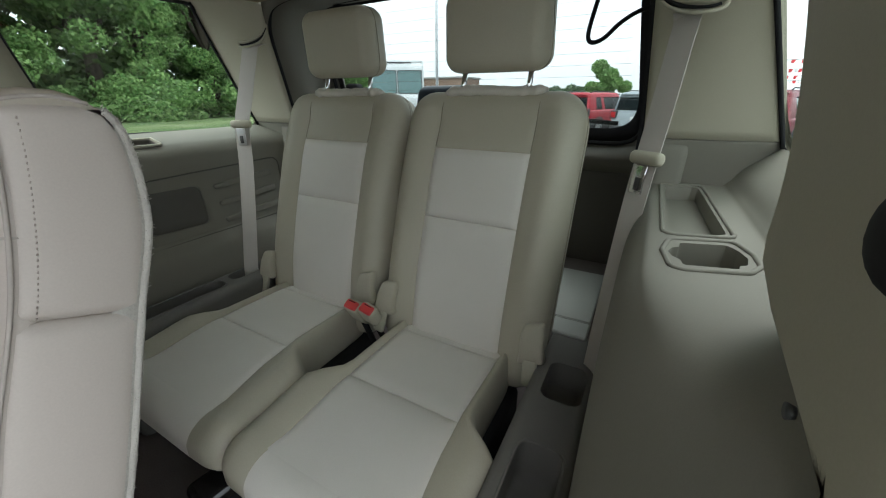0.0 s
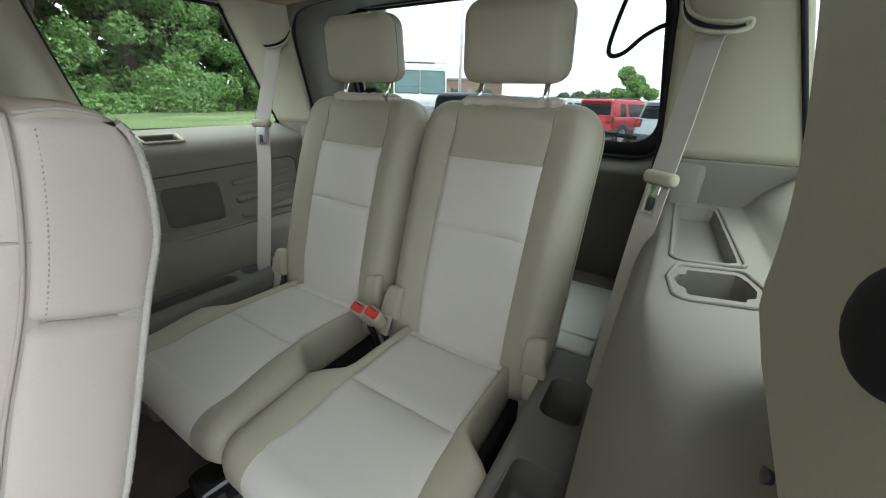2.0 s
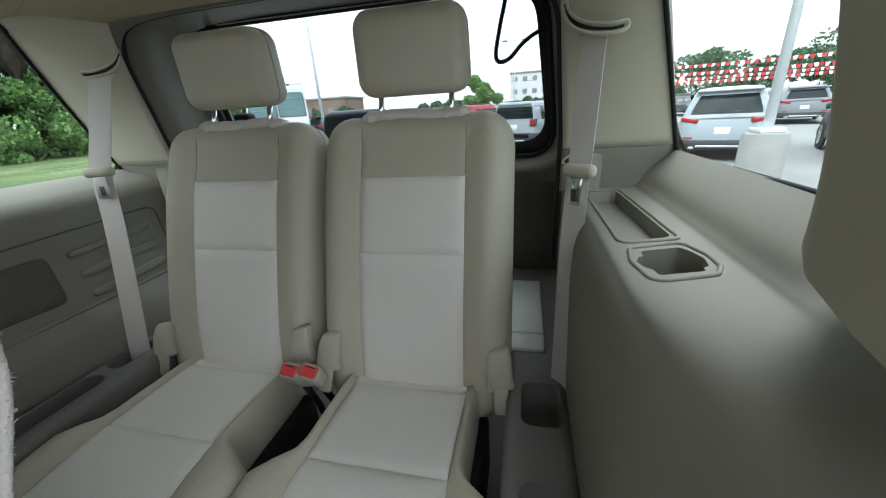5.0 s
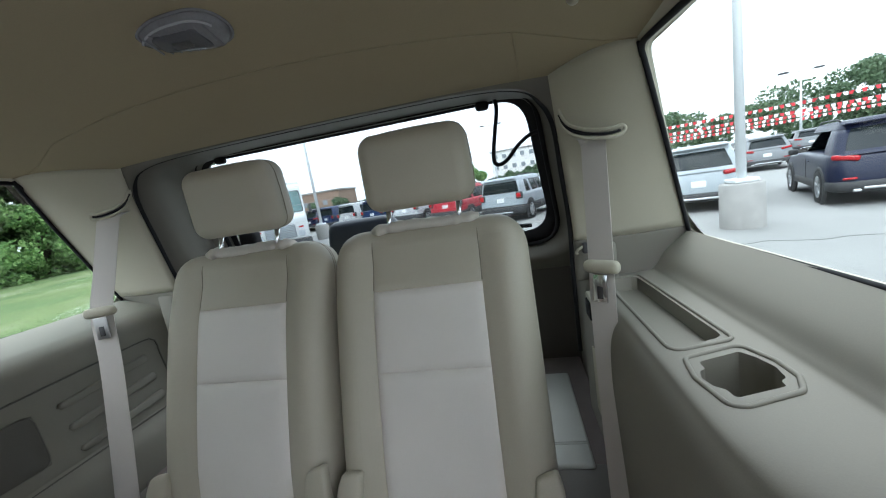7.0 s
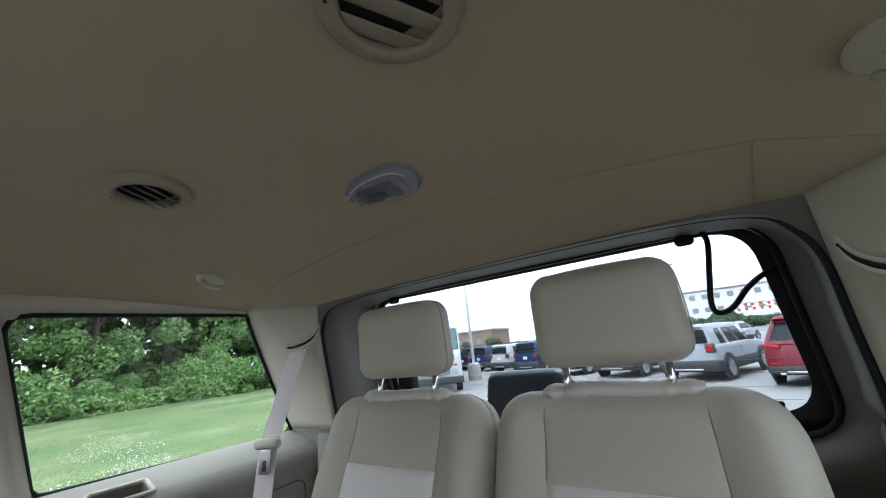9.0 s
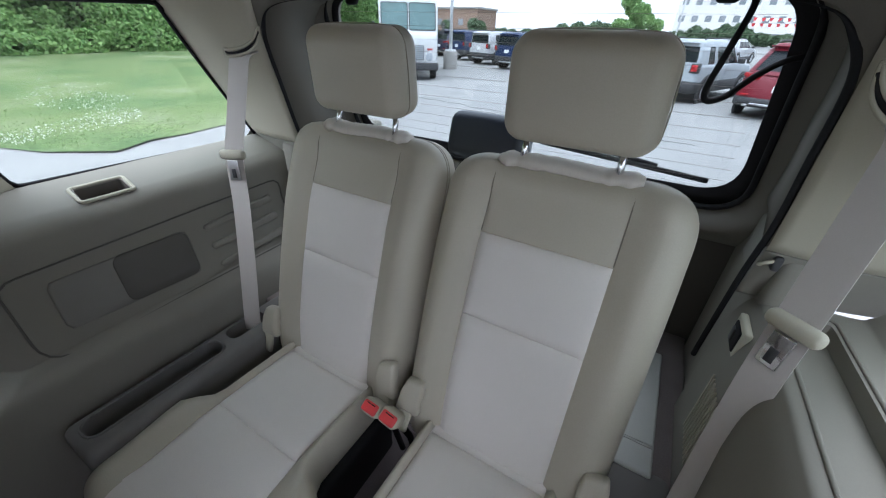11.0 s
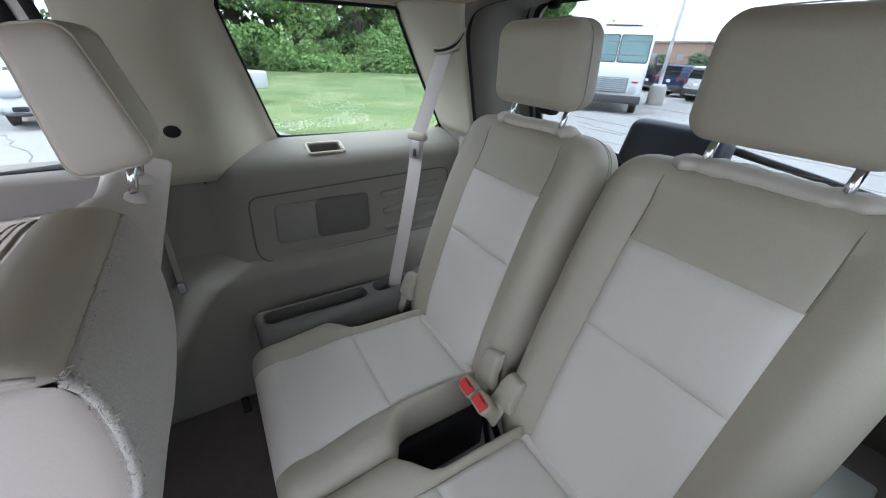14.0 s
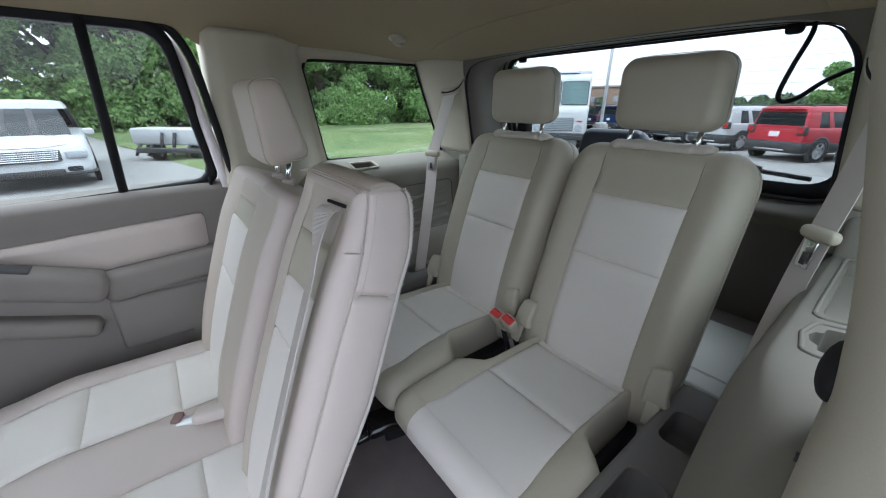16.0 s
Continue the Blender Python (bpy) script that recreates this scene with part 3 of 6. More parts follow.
    for ob in set(s.children) - before:
        for v in ob.data.vertices:
            p = inv @ v.co
            k = 1 - smooth_step(0.235, 0.30, p.y)
            if abs(p.x) > 0.125:
                p.x = math.copysign(0.125 + (abs(p.x) - 0.125) * (1 - 0.74 * k), p.x)
            # the pale insert widens towards the front
            p.x *= 1 + 0.10 * smooth_step(0.3, 0.5, p.y) * (1 - smooth_step(0.13, 0.23, abs(p.x)))
            v.co = m @ p
    # dark frame under the cushion
    part("seat_frame", box((0.34, 0.36, 0.16), (0, 0, 0), 0.015, 3, off @ Matrix.Translation((cx, 0.75, 0.86))), BLACK, s, "black steel seat base")
    # headrest
    hm = off @ Matrix.Translation((cx + 0.004, 1.108, 1.712)) @ pose(0, 0, 0, 3, 0, 0)
    bm = box((0.238, 0.09, 0.160), (0, 0, 0), 0.032, 8, hm)
    for v in bm.verts:
        p = hm.inverted() @ v.co
        p.x *= 1.012 - 0.018 * (p.z / 0.076) - 0.035 * (p.z / 0.076) ** 2
        p.z += 0.005 * (1 - (p.x / 0.118) ** 2) * (p.z > 0)
        p.y -= 0.012 * math.cos(p.x / 0.118 * math.pi / 2) * (p.y < 0)
        v.co = hm @ p
    hr = part("headrest", bm, LEATHER, s)
    edge = spread(rounded([(-0.1192, -0.0802), (0.1192, -0.0802), (0.1192, 0.0802), (-0.1192, 0.0802)], 0.034, 8), 72)
    pts = [hm @ Vector((p.x * (1.012 - 0.018 * p.y / 0.076 - 0.035 * (p.y / 0.076) ** 2), -0.006, p.y + 0.005 * (1 - (p.x / 0.118) ** 2) * (p.y > 0))) for p in edge]
    part("headrest_piping", tube(pts + pts[:1], 0.0011, 6), SEAM_SOFT, hr)
    for dx in (-0.078, 0.082):
        top, low = off @ Vector((cx + dx, 1.122, 1.655)), off @ Vector((cx + dx, 1.098, 1.575))
        post = part("headrest_post", tube([top, low], 0.0062, 12), CHROME, s, "bright steel post")
        part("guide_sleeve", tube([low + Vector((0, 0.0045, 0.015)), low], 0.0075, 12), SLEEVE, post)
    return s


near = rear_seat(0.223, "beige leather third-row seat with pale grey inserts, upright")
far = rear_seat(-0.2235, "beige leather third-row seat with pale inserts beside the speaker trim")


def hinge_cover(seat, at, tilt, name="hinge_cover"):
    """A folded plastic cover over a backrest hinge."""
    o = Matrix.Translation(-seat.location)
    m = o @ Matrix.Translation(at) @ pose(0, 0, 0, -16, tilt, 0)
    bm = box((0.050, 0.024, 0.090), (0, 0, 0), 0.007, 4)
    bmesh.ops.subdivide_edges(bm, edges=[g for g in bm.edges if abs(g.verts[0].co.z - g.verts[1].co.z) > 0.03], cuts=6)
    for v in bm.verts:
        u = v.co.z / 0.045
        v.co.x *= 1 - 0.16 * u + 0.05 * math.sin(u * 4)
        v.co.y += 0.008 * u * u - 0.004 * math.cos(v.co.x / 0.025 * 1.5)
        v.co.z += 0.006 * v.co.x / 0.025
        v.co = m @ v.co
    c = part(name, bm, LEATHER, seat, "beige plastic hinge cover")
    part("hinge_tongue", box((0.03, 0.012, 0.06), (0, -0.004, -0.062), 0.005, 3, m), PLASTIC, c)


hinge_cover(near, (0.040, 0.888, 1.105), 8)
hinge_cover(near, (0.420, 0.888, 1.098), -4)
hinge_cover(far, (-0.028, 0.890, 1.112), -6)
hinge_cover(far, (-0.425, 0.89, 1.095), 4)


def buckle(at, lean):
    """A belt buckle on its stalk with a red button."""
    b = thing("belt_buckle", "beige belt buckle with a red release button", "belt buckle", at, "belt buckles")
    m = pose(0, 0, 0, 34, lean, 0)
    part("housing", box((0.046, 0.034, 0.070), (0, 0, -0.035), 0.011, 5, m), PLASTIC, b)
    part("release_button", box((0.036, 0.0235, 0.010), (0, -0.001, -0.0005), 0.0048, 4, m), RED, b, "red release button")
    part("slot", box((0.022, 0.0028, 0.004), (0, 0.0065, 0.0030), 0.001, 1, m), BLACK, b)
    part("stalk", tube([m @ Vector((0, 0, -0.06)), Vector((0.0, 0.07, -0.16)), Vector((0, 0.10, -0.30))], 0.008, 8), BLACK, b)


buckle((0.029, 0.822, 1.106), 14)
buckle((-0.021, 0.824, 1.102), 8)

# floor bracket of the seats with its dark glossy cover
GLOSS = material("glossy_black_plastic", (0.012, 0.011, 0.011), 0.12, spots=0.05)
br = thing("seat_floor_bracket", "glossy black seat bracket on the carpet", "bracket", (-0.118, 0.488, FLOOR))
part("cover", box((0.082, 0.17, 0.040), (0, 0.02, 0.062), 0.018, 5, pose(0, 0, 0, 4, 0, -14)), GLOSS, br)
part("foot", box((0.05, 0.09, 0.05), (0, 0.03, 0.024), 0.008, 3, pose(0, 0, 0, 0, 0, -14)), BLACK, br)
part("lever", box((0.056, 0.05, 0.026), (0.0, -0.072, 0.052), 0.012, 4, pose(0, 0, 0, 10, 0, -14)), GLOSS, br)

def lathe_collar(m):
    """A low round plastic collar."""
    return finish(from_grid([[m @ Vector((r * math.cos(k * math.tau / 20), r * 0.75 * math.sin(k * math.tau / 20), z)) for k in range(20)] for r, z in ((0.020, -0.012), (0.020, 0.0), (0.017, 0.005), (0.008, 0.006))], closed=True))


# ---- second-row seat ----
s = thing("second_row_seat", "pale beige leather second-row bench seat, one side folded away", "car seat", (-0.2, 0.1, FLOOR))
off = Matrix.Translation((0.2, -0.1, -FLOOR))
A2 = math.atan(0.358)
back = Matrix(((1, 0, 0, 0), (0, math.sin(A2), -math.cos(A2), 0), (0, math.cos(A2), math.sin(A2), 0), (0, 0, 0, 1)))


def second_back(cx, w, h, i0, i1, steps, proud, thick=0.10):
    """One part of the bench's back; i0, i1: the insert's sides; steps: its cross seams from below."""
    m = off @ Matrix.Translation((cx, 0.087, 0.94)) @ back
    r = 0.024
    e = w / 2 - r

    def bulge(x, y):
        side = max(smooth_step(i1 - 0.01, i1 + 0.04, x), smooth_step(-i0 - 0.01, -i0 + 0.04, -x))
        return proud * side - 0.012 * smooth_step(0.2, 0.0, y) + 0.006 * math.sin(min(y / 0.6, 1) * math.pi) - 0.01 * smooth_step(h - 0.16, h - r, y)

    cells = [("backrest_insert", i0, i1, 0.05, steps[0], CLOTH, 0.006), ("backrest_insert", i0, i1, steps[0], steps[1], CLOTH, 0.006),
             ("backrest_top", i0, i1, steps[1], steps[2], LEATHER, 0.003), ("backrest_top", i0, i1, steps[2], h - r, LEATHER_WARM_LIT, 0.003),
             ("backrest_bolster", -e, i0, r, h - r, LEATHER_WARM_LIT, 0.003), ("backrest_bolster", i1, e, r, h - r, LEATHER_WARM_LIT, 0.003)]
    upholstery(s, m, w, h, thick, r, cells, "backrest_cover", LEATHER_PALE, bulge, corner=0.016 if w < 0.3 else 0.04, rear=0.008)
    return m


second_back(0.075, 0.236, 0.69, -0.070, 0.060, (0.40, 0.50, 0.587), 0.006, 0.042)
second_back(-0.345, 0.50, 0.625, -0.145, 0.055, (0.345, 0.495, 0.55), 0.014)
# exposed end of the narrow back: stitch line, rear edge and cross seam as (y, z)
XR, XL = 0.1935, -0.043
SEAM_THREAD = material("seam_fold_leather", (0.42, 0.37, 0.33), 0.6)
STITCH_LINE = curve_points([Vector((0, y, z)) for y, z in ((0.326, 1.580), (0.320, 1.540), (0.307, 1.485), (0.291, 1.436), (0.264, 1.37), (0.238, 1.30), (0.156, 1.08), (0.108, 0.95))], 64)
REAR_EDGE = curve_points([Vector((0, y, z)) for y, z in ((0.376, 1.580), (0.387, 1.562), (0.390, 1.535), (0.388, 1.50), (0.382, 1.47), (0.360, 1.41), (0.318, 1.285), (0.290, 1.213), (0.227, 1.085), (0.172, 0.95))], 90)


def at_height(line, z):
    """The y of a side line at a height."""
    for a, b in zip(line, line[1:]):
        if b.z <= z <= a.z:
            return a.y + (b.y - a.y) * (a.z - z) / max(a.z - b.z, 1e-6)
    return line[0].y if z > line[0].z else line[-1].y


def side_piece(x, out, f0, f1, r0, r1, mat, label, rows_n):
    """A padded leather piece on the seat's end, between two heights at the front and two at the rear."""
    rows = []
    for k in range(rows_n + 3):
        v = min(max((k - 1) / rows_n, 0), 1)
        zf, zr = f0 + (f1 - f0) * v, r0 + (r1 - r0) * v
        a, b = Vector((x, at_height(STITCH_LINE, zf), zf)), Vector((x, at_height(REAR_EDGE, zr), zr))
        row = []
        for q in range(21):
            u = min(max((q - 1) / 18, 0), 1)
            p = a.lerp(b, u)
            d = min(u * 0.10, (1 - u) * 0.10, v * abs(f1 - f0), (1 - v) * abs(f1 - f0))
            lift = -0.03 if q in (0, 20) or k in (0, rows_n + 2) else 0.0042 * (1 - math.exp(-d / 0.007)) + 0.003 * math.sin(u * math.pi) + 0.0009 * noise.noise(Vector((p.y * 30, p.z * 22, 3))) * min(d / 0.01, 1)
            p.x += out * lift
            row.append(off @ p)
        rows.append(row)
    part("side_cover", finish(from_grid(rows)), mat, s, label)


side_piece(XR - 0.002, 1, 1.580, 1.437, 1.576, 1.412, LEATHER_PALE, "upper pale leather side piece", 22)
side_piece(XR - 0.002, 1, 1.435, 0.955, 1.410, 0.955, LEATHER_PALE, "lower pale leather side piece", 40)
side_piece(XL + 0.002, -1, 1.575, 0.955, 1.572, 0.955, LEATHER_PALE, "inner leather side piece", 30)
stitch = bmesh.new()
for k in range(34):
    z = 1.572 - k * 0.0041
    y = at_height(STITCH_LINE, z) + 0.011
    tube([off @ Vector((XR + 0.0031, y, z)), off @ Vector((XR + 0.0031, y - 0.0006, z - 0.0018))], 0.0005, 4, stitch)
tagged(part("stitching", stitch, material("stitching_thread", (0.42, 0.36, 0.32), 0.8), s), kind="stuff")
part("seam", tube([off @ Vector((XR + 0.0008, p.y - 0.002, p.z)) for p in STITCH_LINE], 0.0016, 6), SEAM_THREAD, s)
part("seam", tube([off @ Vector((XR - 0.001, at_height(STITCH_LINE, 1.52) - 0.032 + 0.03 * k / 8, 1.502 - 0.008 * k / 8)) for k in range(9)], 0.0012, 5), SEAM_THREAD, s)
# flat top between the front welts and the rear edge
rows = []
for y, z, e in ((0.326, 1.560, 1), (0.328, 1.5815, 1), (0.332, 1.5855, 0), (0.346, 1.5895, 0), (0.362, 1.5885, 0), (0.373, 1.5845, 0), (0.381, 1.578, 0), (0.3855, 1.568, 1), (0.3862, 1.545, 1)):
    row = []
    for q in range(27):
        u = min(max((q - 1) / 24, 0), 1)
        d = min(u, 1 - u) * 0.236
        dip = -0.03 if q in (0, 26) else -0.004 * math.exp(-d / 0.006) + (0 if e else 0.0012 * noise.noise(Vector((u * 9, y * 60, 8))))
        row.append(off @ Vector((XL + (XR - XL) * u, y, z + dip)))
    rows.append(row)
# same leather as the sides; the tan paints in light from the roof
part("top_panel", finish(from_grid(rows)), LEATHER_WARM_LIT, s, "leather top panel, coloured tan for light off the roof")
for y, z, rad in ((0.3255, 1.5835, 0.0017), (0.3185, 1.5835, 0.0008), (0.3115, 1.5824, 0.0008)):
    part("welt", tube([off @ Vector((XL + 0.006 + (XR - XL - 0.010) * k / 24, y, z + 0.0006 * noise.noise(Vector((k * 0.5, y * 90, 0))) - 0.004 * (abs(k / 12 - 1) ** 8))) for k in range(25)], rad, 6), LEATHER_WARM_LIT, s)
part("welt", tube([off @ Vector((XR - 0.0005, 0.328 + 0.047 * k / 12, 1.5815 + 0.003 * math.sin(k / 12 * math.pi) - 0.003 * (k / 12) ** 3)) for k in range(13)], 0.0016, 6), SEAM_THREAD, s)
# domed carpeted back with a fuzzy edge
BACK_CARPET = material("pale_back_carpet", (0.46, 0.43, 0.39), 0.95, spots=0.12, grain=500, bump=0.5, depth=0.002)
rows = []
for k in range(41):
    p = REAR_EDGE[4 + 2 * k]
    run = math.sin(min(k / 40 * 1.25, 1.0) ** 0.7 * math.pi / 2 if k < 32 else math.pi / 2 * (41 - k) / 9) ** 0.8
    row = [off @ Vector((XL, p.y - 0.02, p.z))]
    for q in range(23):
        x = q / 11 - 1
        row.append(off @ Vector(((XL + XR) / 2 + x * (XR - XL) / 2, p.y + 0.022 * (1 - abs(x) ** 2.4) ** 0.6 * run + 0.001, p.z)))
    rows.append(row + [off @ Vector((XR, p.y - 0.02, p.z))])
part("back_panel", finish(from_grid(rows)), BACK_CARPET, s, "pale carpeted rounded seat back")
edge = [off @ Vector((XL + 0.004 + (XR - XL - 0.018) * k / 30, 0.3835, 1.5715)) for k in range(31)]
turn, low = off @ Vector((XR, 0.3835, 1.5715)), [off @ Vector((XR - 0.0005, p.y + 0.002, p.z)) for p in REAR_EDGE[5:]]
for k in range(1, 7):
    u = k / 7
    edge.append(edge[30] * (1 - u) ** 2 + turn * (2 * u * (1 - u)) + low[0] * u ** 2)
edge += low
part("carpet_edge", tube(edge, [0.0030 + 0.0006 * noise.noise(Vector((k * 0.63, 5, 0))) for k in range(len(edge))], 7), BACK_CARPET, s, "fuzzy pale carpet edge")
tagged(part("carpet_pile", fuzz(edge, 4200, 0.0030, 21), BACK_CARPET, s), kind="stuff")
# cushion
mc = off @ Matrix.Translation((-0.205, 0.19, 0.998)) @ pose(0, 0, 0, 1.5, 0, 180)


def bulge4(x, y):
    return 0.012 * smooth_step(0.27, 0.34, abs(x)) - 0.03 * smooth_step(0.36, 0.53, y) + 0.008 * math.exp(-((x - 0.02) / 0.06) ** 2)


cells = [("cushion_insert", 0.07, 0.30, 0.02, 0.16, CLOTH, 0.008), ("cushion_insert", 0.07, 0.30, 0.16, 0.34, CLOTH, 0.008), ("cushion_insert", 0.07, 0.30, 0.34, 0.53, CLOTH, 0.008),
         ("cushion_insert", -0.30, -0.10, 0.02, 0.14, CLOTH, 0.008), ("cushion_insert", -0.30, -0.10, 0.14, 0.53, CLOTH, 0.008),
         ("cushion_bolster", 0.30, 0.345, 0.05, 0.53, LEATHER_PALE, 0.003), ("cushion_centre", -0.10, 0.07, 0.02, 0.53, LEATHER_PALE, 0.006), ("cushion_bolster", -0.345, -0.30, 0.05, 0.53, LEATHER_PALE, 0.003)]
upholstery(s, mc, 0.79, 0.58, 0.16, 0.05, cells, "cushion_cover", LEATHER_PALE, bulge4, corner=0.07)
part("seat_base", box((0.6, 0.42, 0.12), (0, 0, 0), 0.02, 3, off @ Matrix.Translation((-0.205, -0.10, 0.81))), BLACK, s, "black steel seat base")
# headrest, deeper at its foot, with piping round its side faces
HP = rounded([(0.292, 1.732), (0.357, 1.742), (0.404, 1.572), (0.304, 1.553)], [0.022, 0.026, 0.022, 0.024], 7)
HPS = spread(HP, 56)
hc = sum(HPS, Vector((0, 0))) / 56
rows = []
for x, k in ((-0.433, 0.30), (-0.433, 0.72), (-0.430, 0.90), (-0.422, 0.975), (-0.408, 1.0), (-0.375, 1.015), (-0.335, 1.02), (-0.29, 1.015), (-0.262, 1.0), (-0.250, 0.975), (-0.243, 0.90), (-0.240, 0.72), (-0.240, 0.30)):
    rows.append([off @ Vector((x, hc.x + (p.x - hc.x) * k, hc.y + (p.y - hc.y) * k)) for p in HPS])
part("headrest", finish(from_grid(rows, closed=True, cap=True)), LEATHER_WARM_LIT, s)
for x in (-0.250, -0.423):
    loop = [off @ Vector((x, hc.x + (p.x - hc.x) * 0.985, hc.y + (p.y - hc.y) * 0.985)) for p in HPS]
    part("headrest_piping", tube(loop + loop[:2], 0.0017, 6), LEATHER, s)
for x in (-0.29, -0.385):
    post = part("headrest_post", tube([off @ Vector((x, 0.366, 1.57)), off @ Vector((x, 0.352, 1.50))], 0.0065, 12), CHROME, s, "bright steel post")
    part("post_collar", lathe_collar(off @ Matrix.Translation((x, 0.356, 1.513))), LEATHER_PALE, post)
# shoulder belt over the exposed backrest
b = thing("shoulder_belt", "pale webbing belt hanging down the second-row backrest", "seat belt", (0.15, 0.25, 1.55))
o2 = Matrix.Translation((-0.15, -0.25, -1.55))
front = [(0.128, 0.300, 1.550), (0.133, 0.283, 1.543), (0.148, 0.264, 1.51), (0.155, 0.246, 1.46), (0.162, 0.210, 1.37), (0.168, 0.165, 1.25), (0.174, 0.122, 1.13), (0.178, 0.087, 1.03)]
part("webbing", belt([o2 @ p for p in curve_points(front, 40)], 0.046, [Vector((0.97, 0.12 - 0.36 * smooth_step(3, 14, k), 0.0)).normalized() for k in range(40)]), WEBBING, b, smooth=False)
part("guide_slot", box((0.050, 0.008, 0.005), (0, 0, 0), 0.002, 3, o2 @ Matrix.Translation((0.128, 0.3075, 1.5530)) @ pose(0, 0, 0, -24, 0, 6)), BLACK, b, "dark belt slot in the seat top")
bk = thing("centre_belt_buckle", "pale sleeve of a belt buckle lying on the cushion", "belt buckle", (-0.20, 0.085, 1.01))
part("sleeve", box((0.04, 0.11, 0.026), (0, 0.02, 0.016), 0.010, 4, pose(0, 0, 0, 8, 0, -24)), LEATHER_PALE, bk)
part("tongue", box((0.03, 0.045, 0.008), (0, -0.05, 0.004), 0.003, 2, pose(0, 0, 0, 0, 0, -24)), STEEL, bk)
part("release_button", box((0.03, 0.02, 0.016), (-0.01, -0.075, 0.006), 0.004, 2, pose(0, 0, 0, 0, 0, -24)), material("worn_brown_plastic", (0.20, 0.12, 0.105), 0.5), bk, "brownish release button")

# outer belt end by the door
ob2 = thing("outer_belt_end", "beige belt end on a steel anchor low on the side trim", "seat belt", (-0.672, 0.318, 1.13))
part("webbing", belt([(0.0, 0, 0.27), (0.006, 0.002, 0.13), (0.016, 0, 0.02)], 0.014, (0.25, 1, 0)), PLASTIC_DARKENED, ob2, smooth=False)
part("anchor", box((0.007, 0.016, 0.030), (0.018, 0, 0.0), 0.003, 3), STEEL, ob2, "small steel anchor")

# ---- rear belts ----
def rear_belt(side):
    b = thing("rear_seat_belt", "beige webbing belt hanging from the rear pillar", "seat belt", (side * 0.56, 1.05, 1.5), "rear belts")
    o = Matrix.Translation((-side * 0.56, -1.05, -1.5))
    if side > 0:
        ctrl = [(0.578, 1.10, 1.715), (0.578, 1.068, 1.705), (0.574, 1.052, 1.66), (0.567, 1.03, 1.56), (0.560, 1.008, 1.475), (0.553, 0.985, 1.38), (0.546, 0.945, 1.22), (0.541, 0.90, 1.04), (0.54, 0.88, 0.96)]
        cross = Vector((0.77, -0.64, 0))
        stop = Vector((0.560, 1.004, 1.478))
    else:
        ctrl = [(-0.555, 1.10, 1.735), (-0.555, 1.066, 1.722), (-0.558, 1.05, 1.68), (-0.566, 1.02, 1.58), (-0.574, 0.998, 1.50), (-0.562, 0.975, 1.38), (-0.535, 0.925, 1.20), (-0.512, 0.885, 1.07), (-0.51, 0.88, 1.03)]
        cross = Vector((0.90, 0.43, 0))
        stop = Vector((-0.573, 0.994, 1.505))
    part("webbing", belt([o @ p for p in curve_points(ctrl, 60)], 0.047, cross), WEBBING, b, smooth=False)
    turn = Matrix.Translation(stop) @ Matrix.Rotation(math.atan2(cross.y, cross.x), 4, "Z")
    part("belt_stop", box((0.066, 0.022, 0.024), (0, 0, 0), 0.010, 4, o @ turn), PLASTIC, b)
    plate = box((0.027, 0.0035, 0.052), (0.0, -0.008, -0.038), 0.0016, 2, o @ turn @ pose(0, 0, 0, -4, 0, 0))
    tongue = part("tongue", plate, CHROME if side > 0 else STEEL, b, "bright steel belt tongue")
    part("tongue_slot", box((0.012, 0.0045, 0.024), (0.0, -0.008, -0.046), 0.001, 1, o @ turn @ pose(0, 0, 0, -4, 0, 0)), DARK, tongue)
    # curved slot in the pillar between two lips
    line = [(-0.058, 0.008, 0.050), (-0.052, 0.004, 0.034), (-0.038, 0.0, 0.018), (-0.014, -0.003, 0.006), (0.014, -0.004, -0.001), (0.036, -0.003, -0.003), (0.047, 0.002, -0.001)]
    if side < 0:
        line = [(-x * 0.8, y, z * 0.85) for x, y, z in line]
    c = Matrix.Translation((0.575, 1.054, 1.712) if side > 0 else (-0.556, 1.072, 1.732)) @ Matrix.Rotation(math.atan2(-0.48 * side, 0.88), 4, "Z")
    run = curve_points(line, 30)
    part("slot_opening", tube([o @ (c @ p) for p in run], [0.0040 - 0.0016 * smooth_step(8, 22, k) for k in range(30)], 8), BLACK, b, "dark curved belt slot")
    d0, d1 = (run[0] - run[1]).normalized(), (run[-1] - run[-2]).normalized()
    lip = [p + Vector((0, 0.0005, 0.0075)) for p in run]
    lip += [run[-1] + d1 * (0.0085 * math.cos(a)) + Vector((0, -0.0005, 0.0075 * math.sin(a))) for a in (1.0, 0.5, 0.0, -0.5, -1.0)]
    lip += [p + Vector((0, -0.002, -0.0075)) for p in run[::-1]]
    lip += [run[0] + d0 * (0.0085 * math.cos(a)) + Vector((0, -0.0005, -0.0075 * math.sin(a))) for a in (1.0, 0.5, 0.0, -0.5, -1.0)]
    part("guide_lip", tube([o @ (c @ p) for p in lip + lip[:2]], 0.0034, 8), PLASTIC, b, "beige plastic lip round the belt slot")


rear_belt(1)
rear_belt(-1)

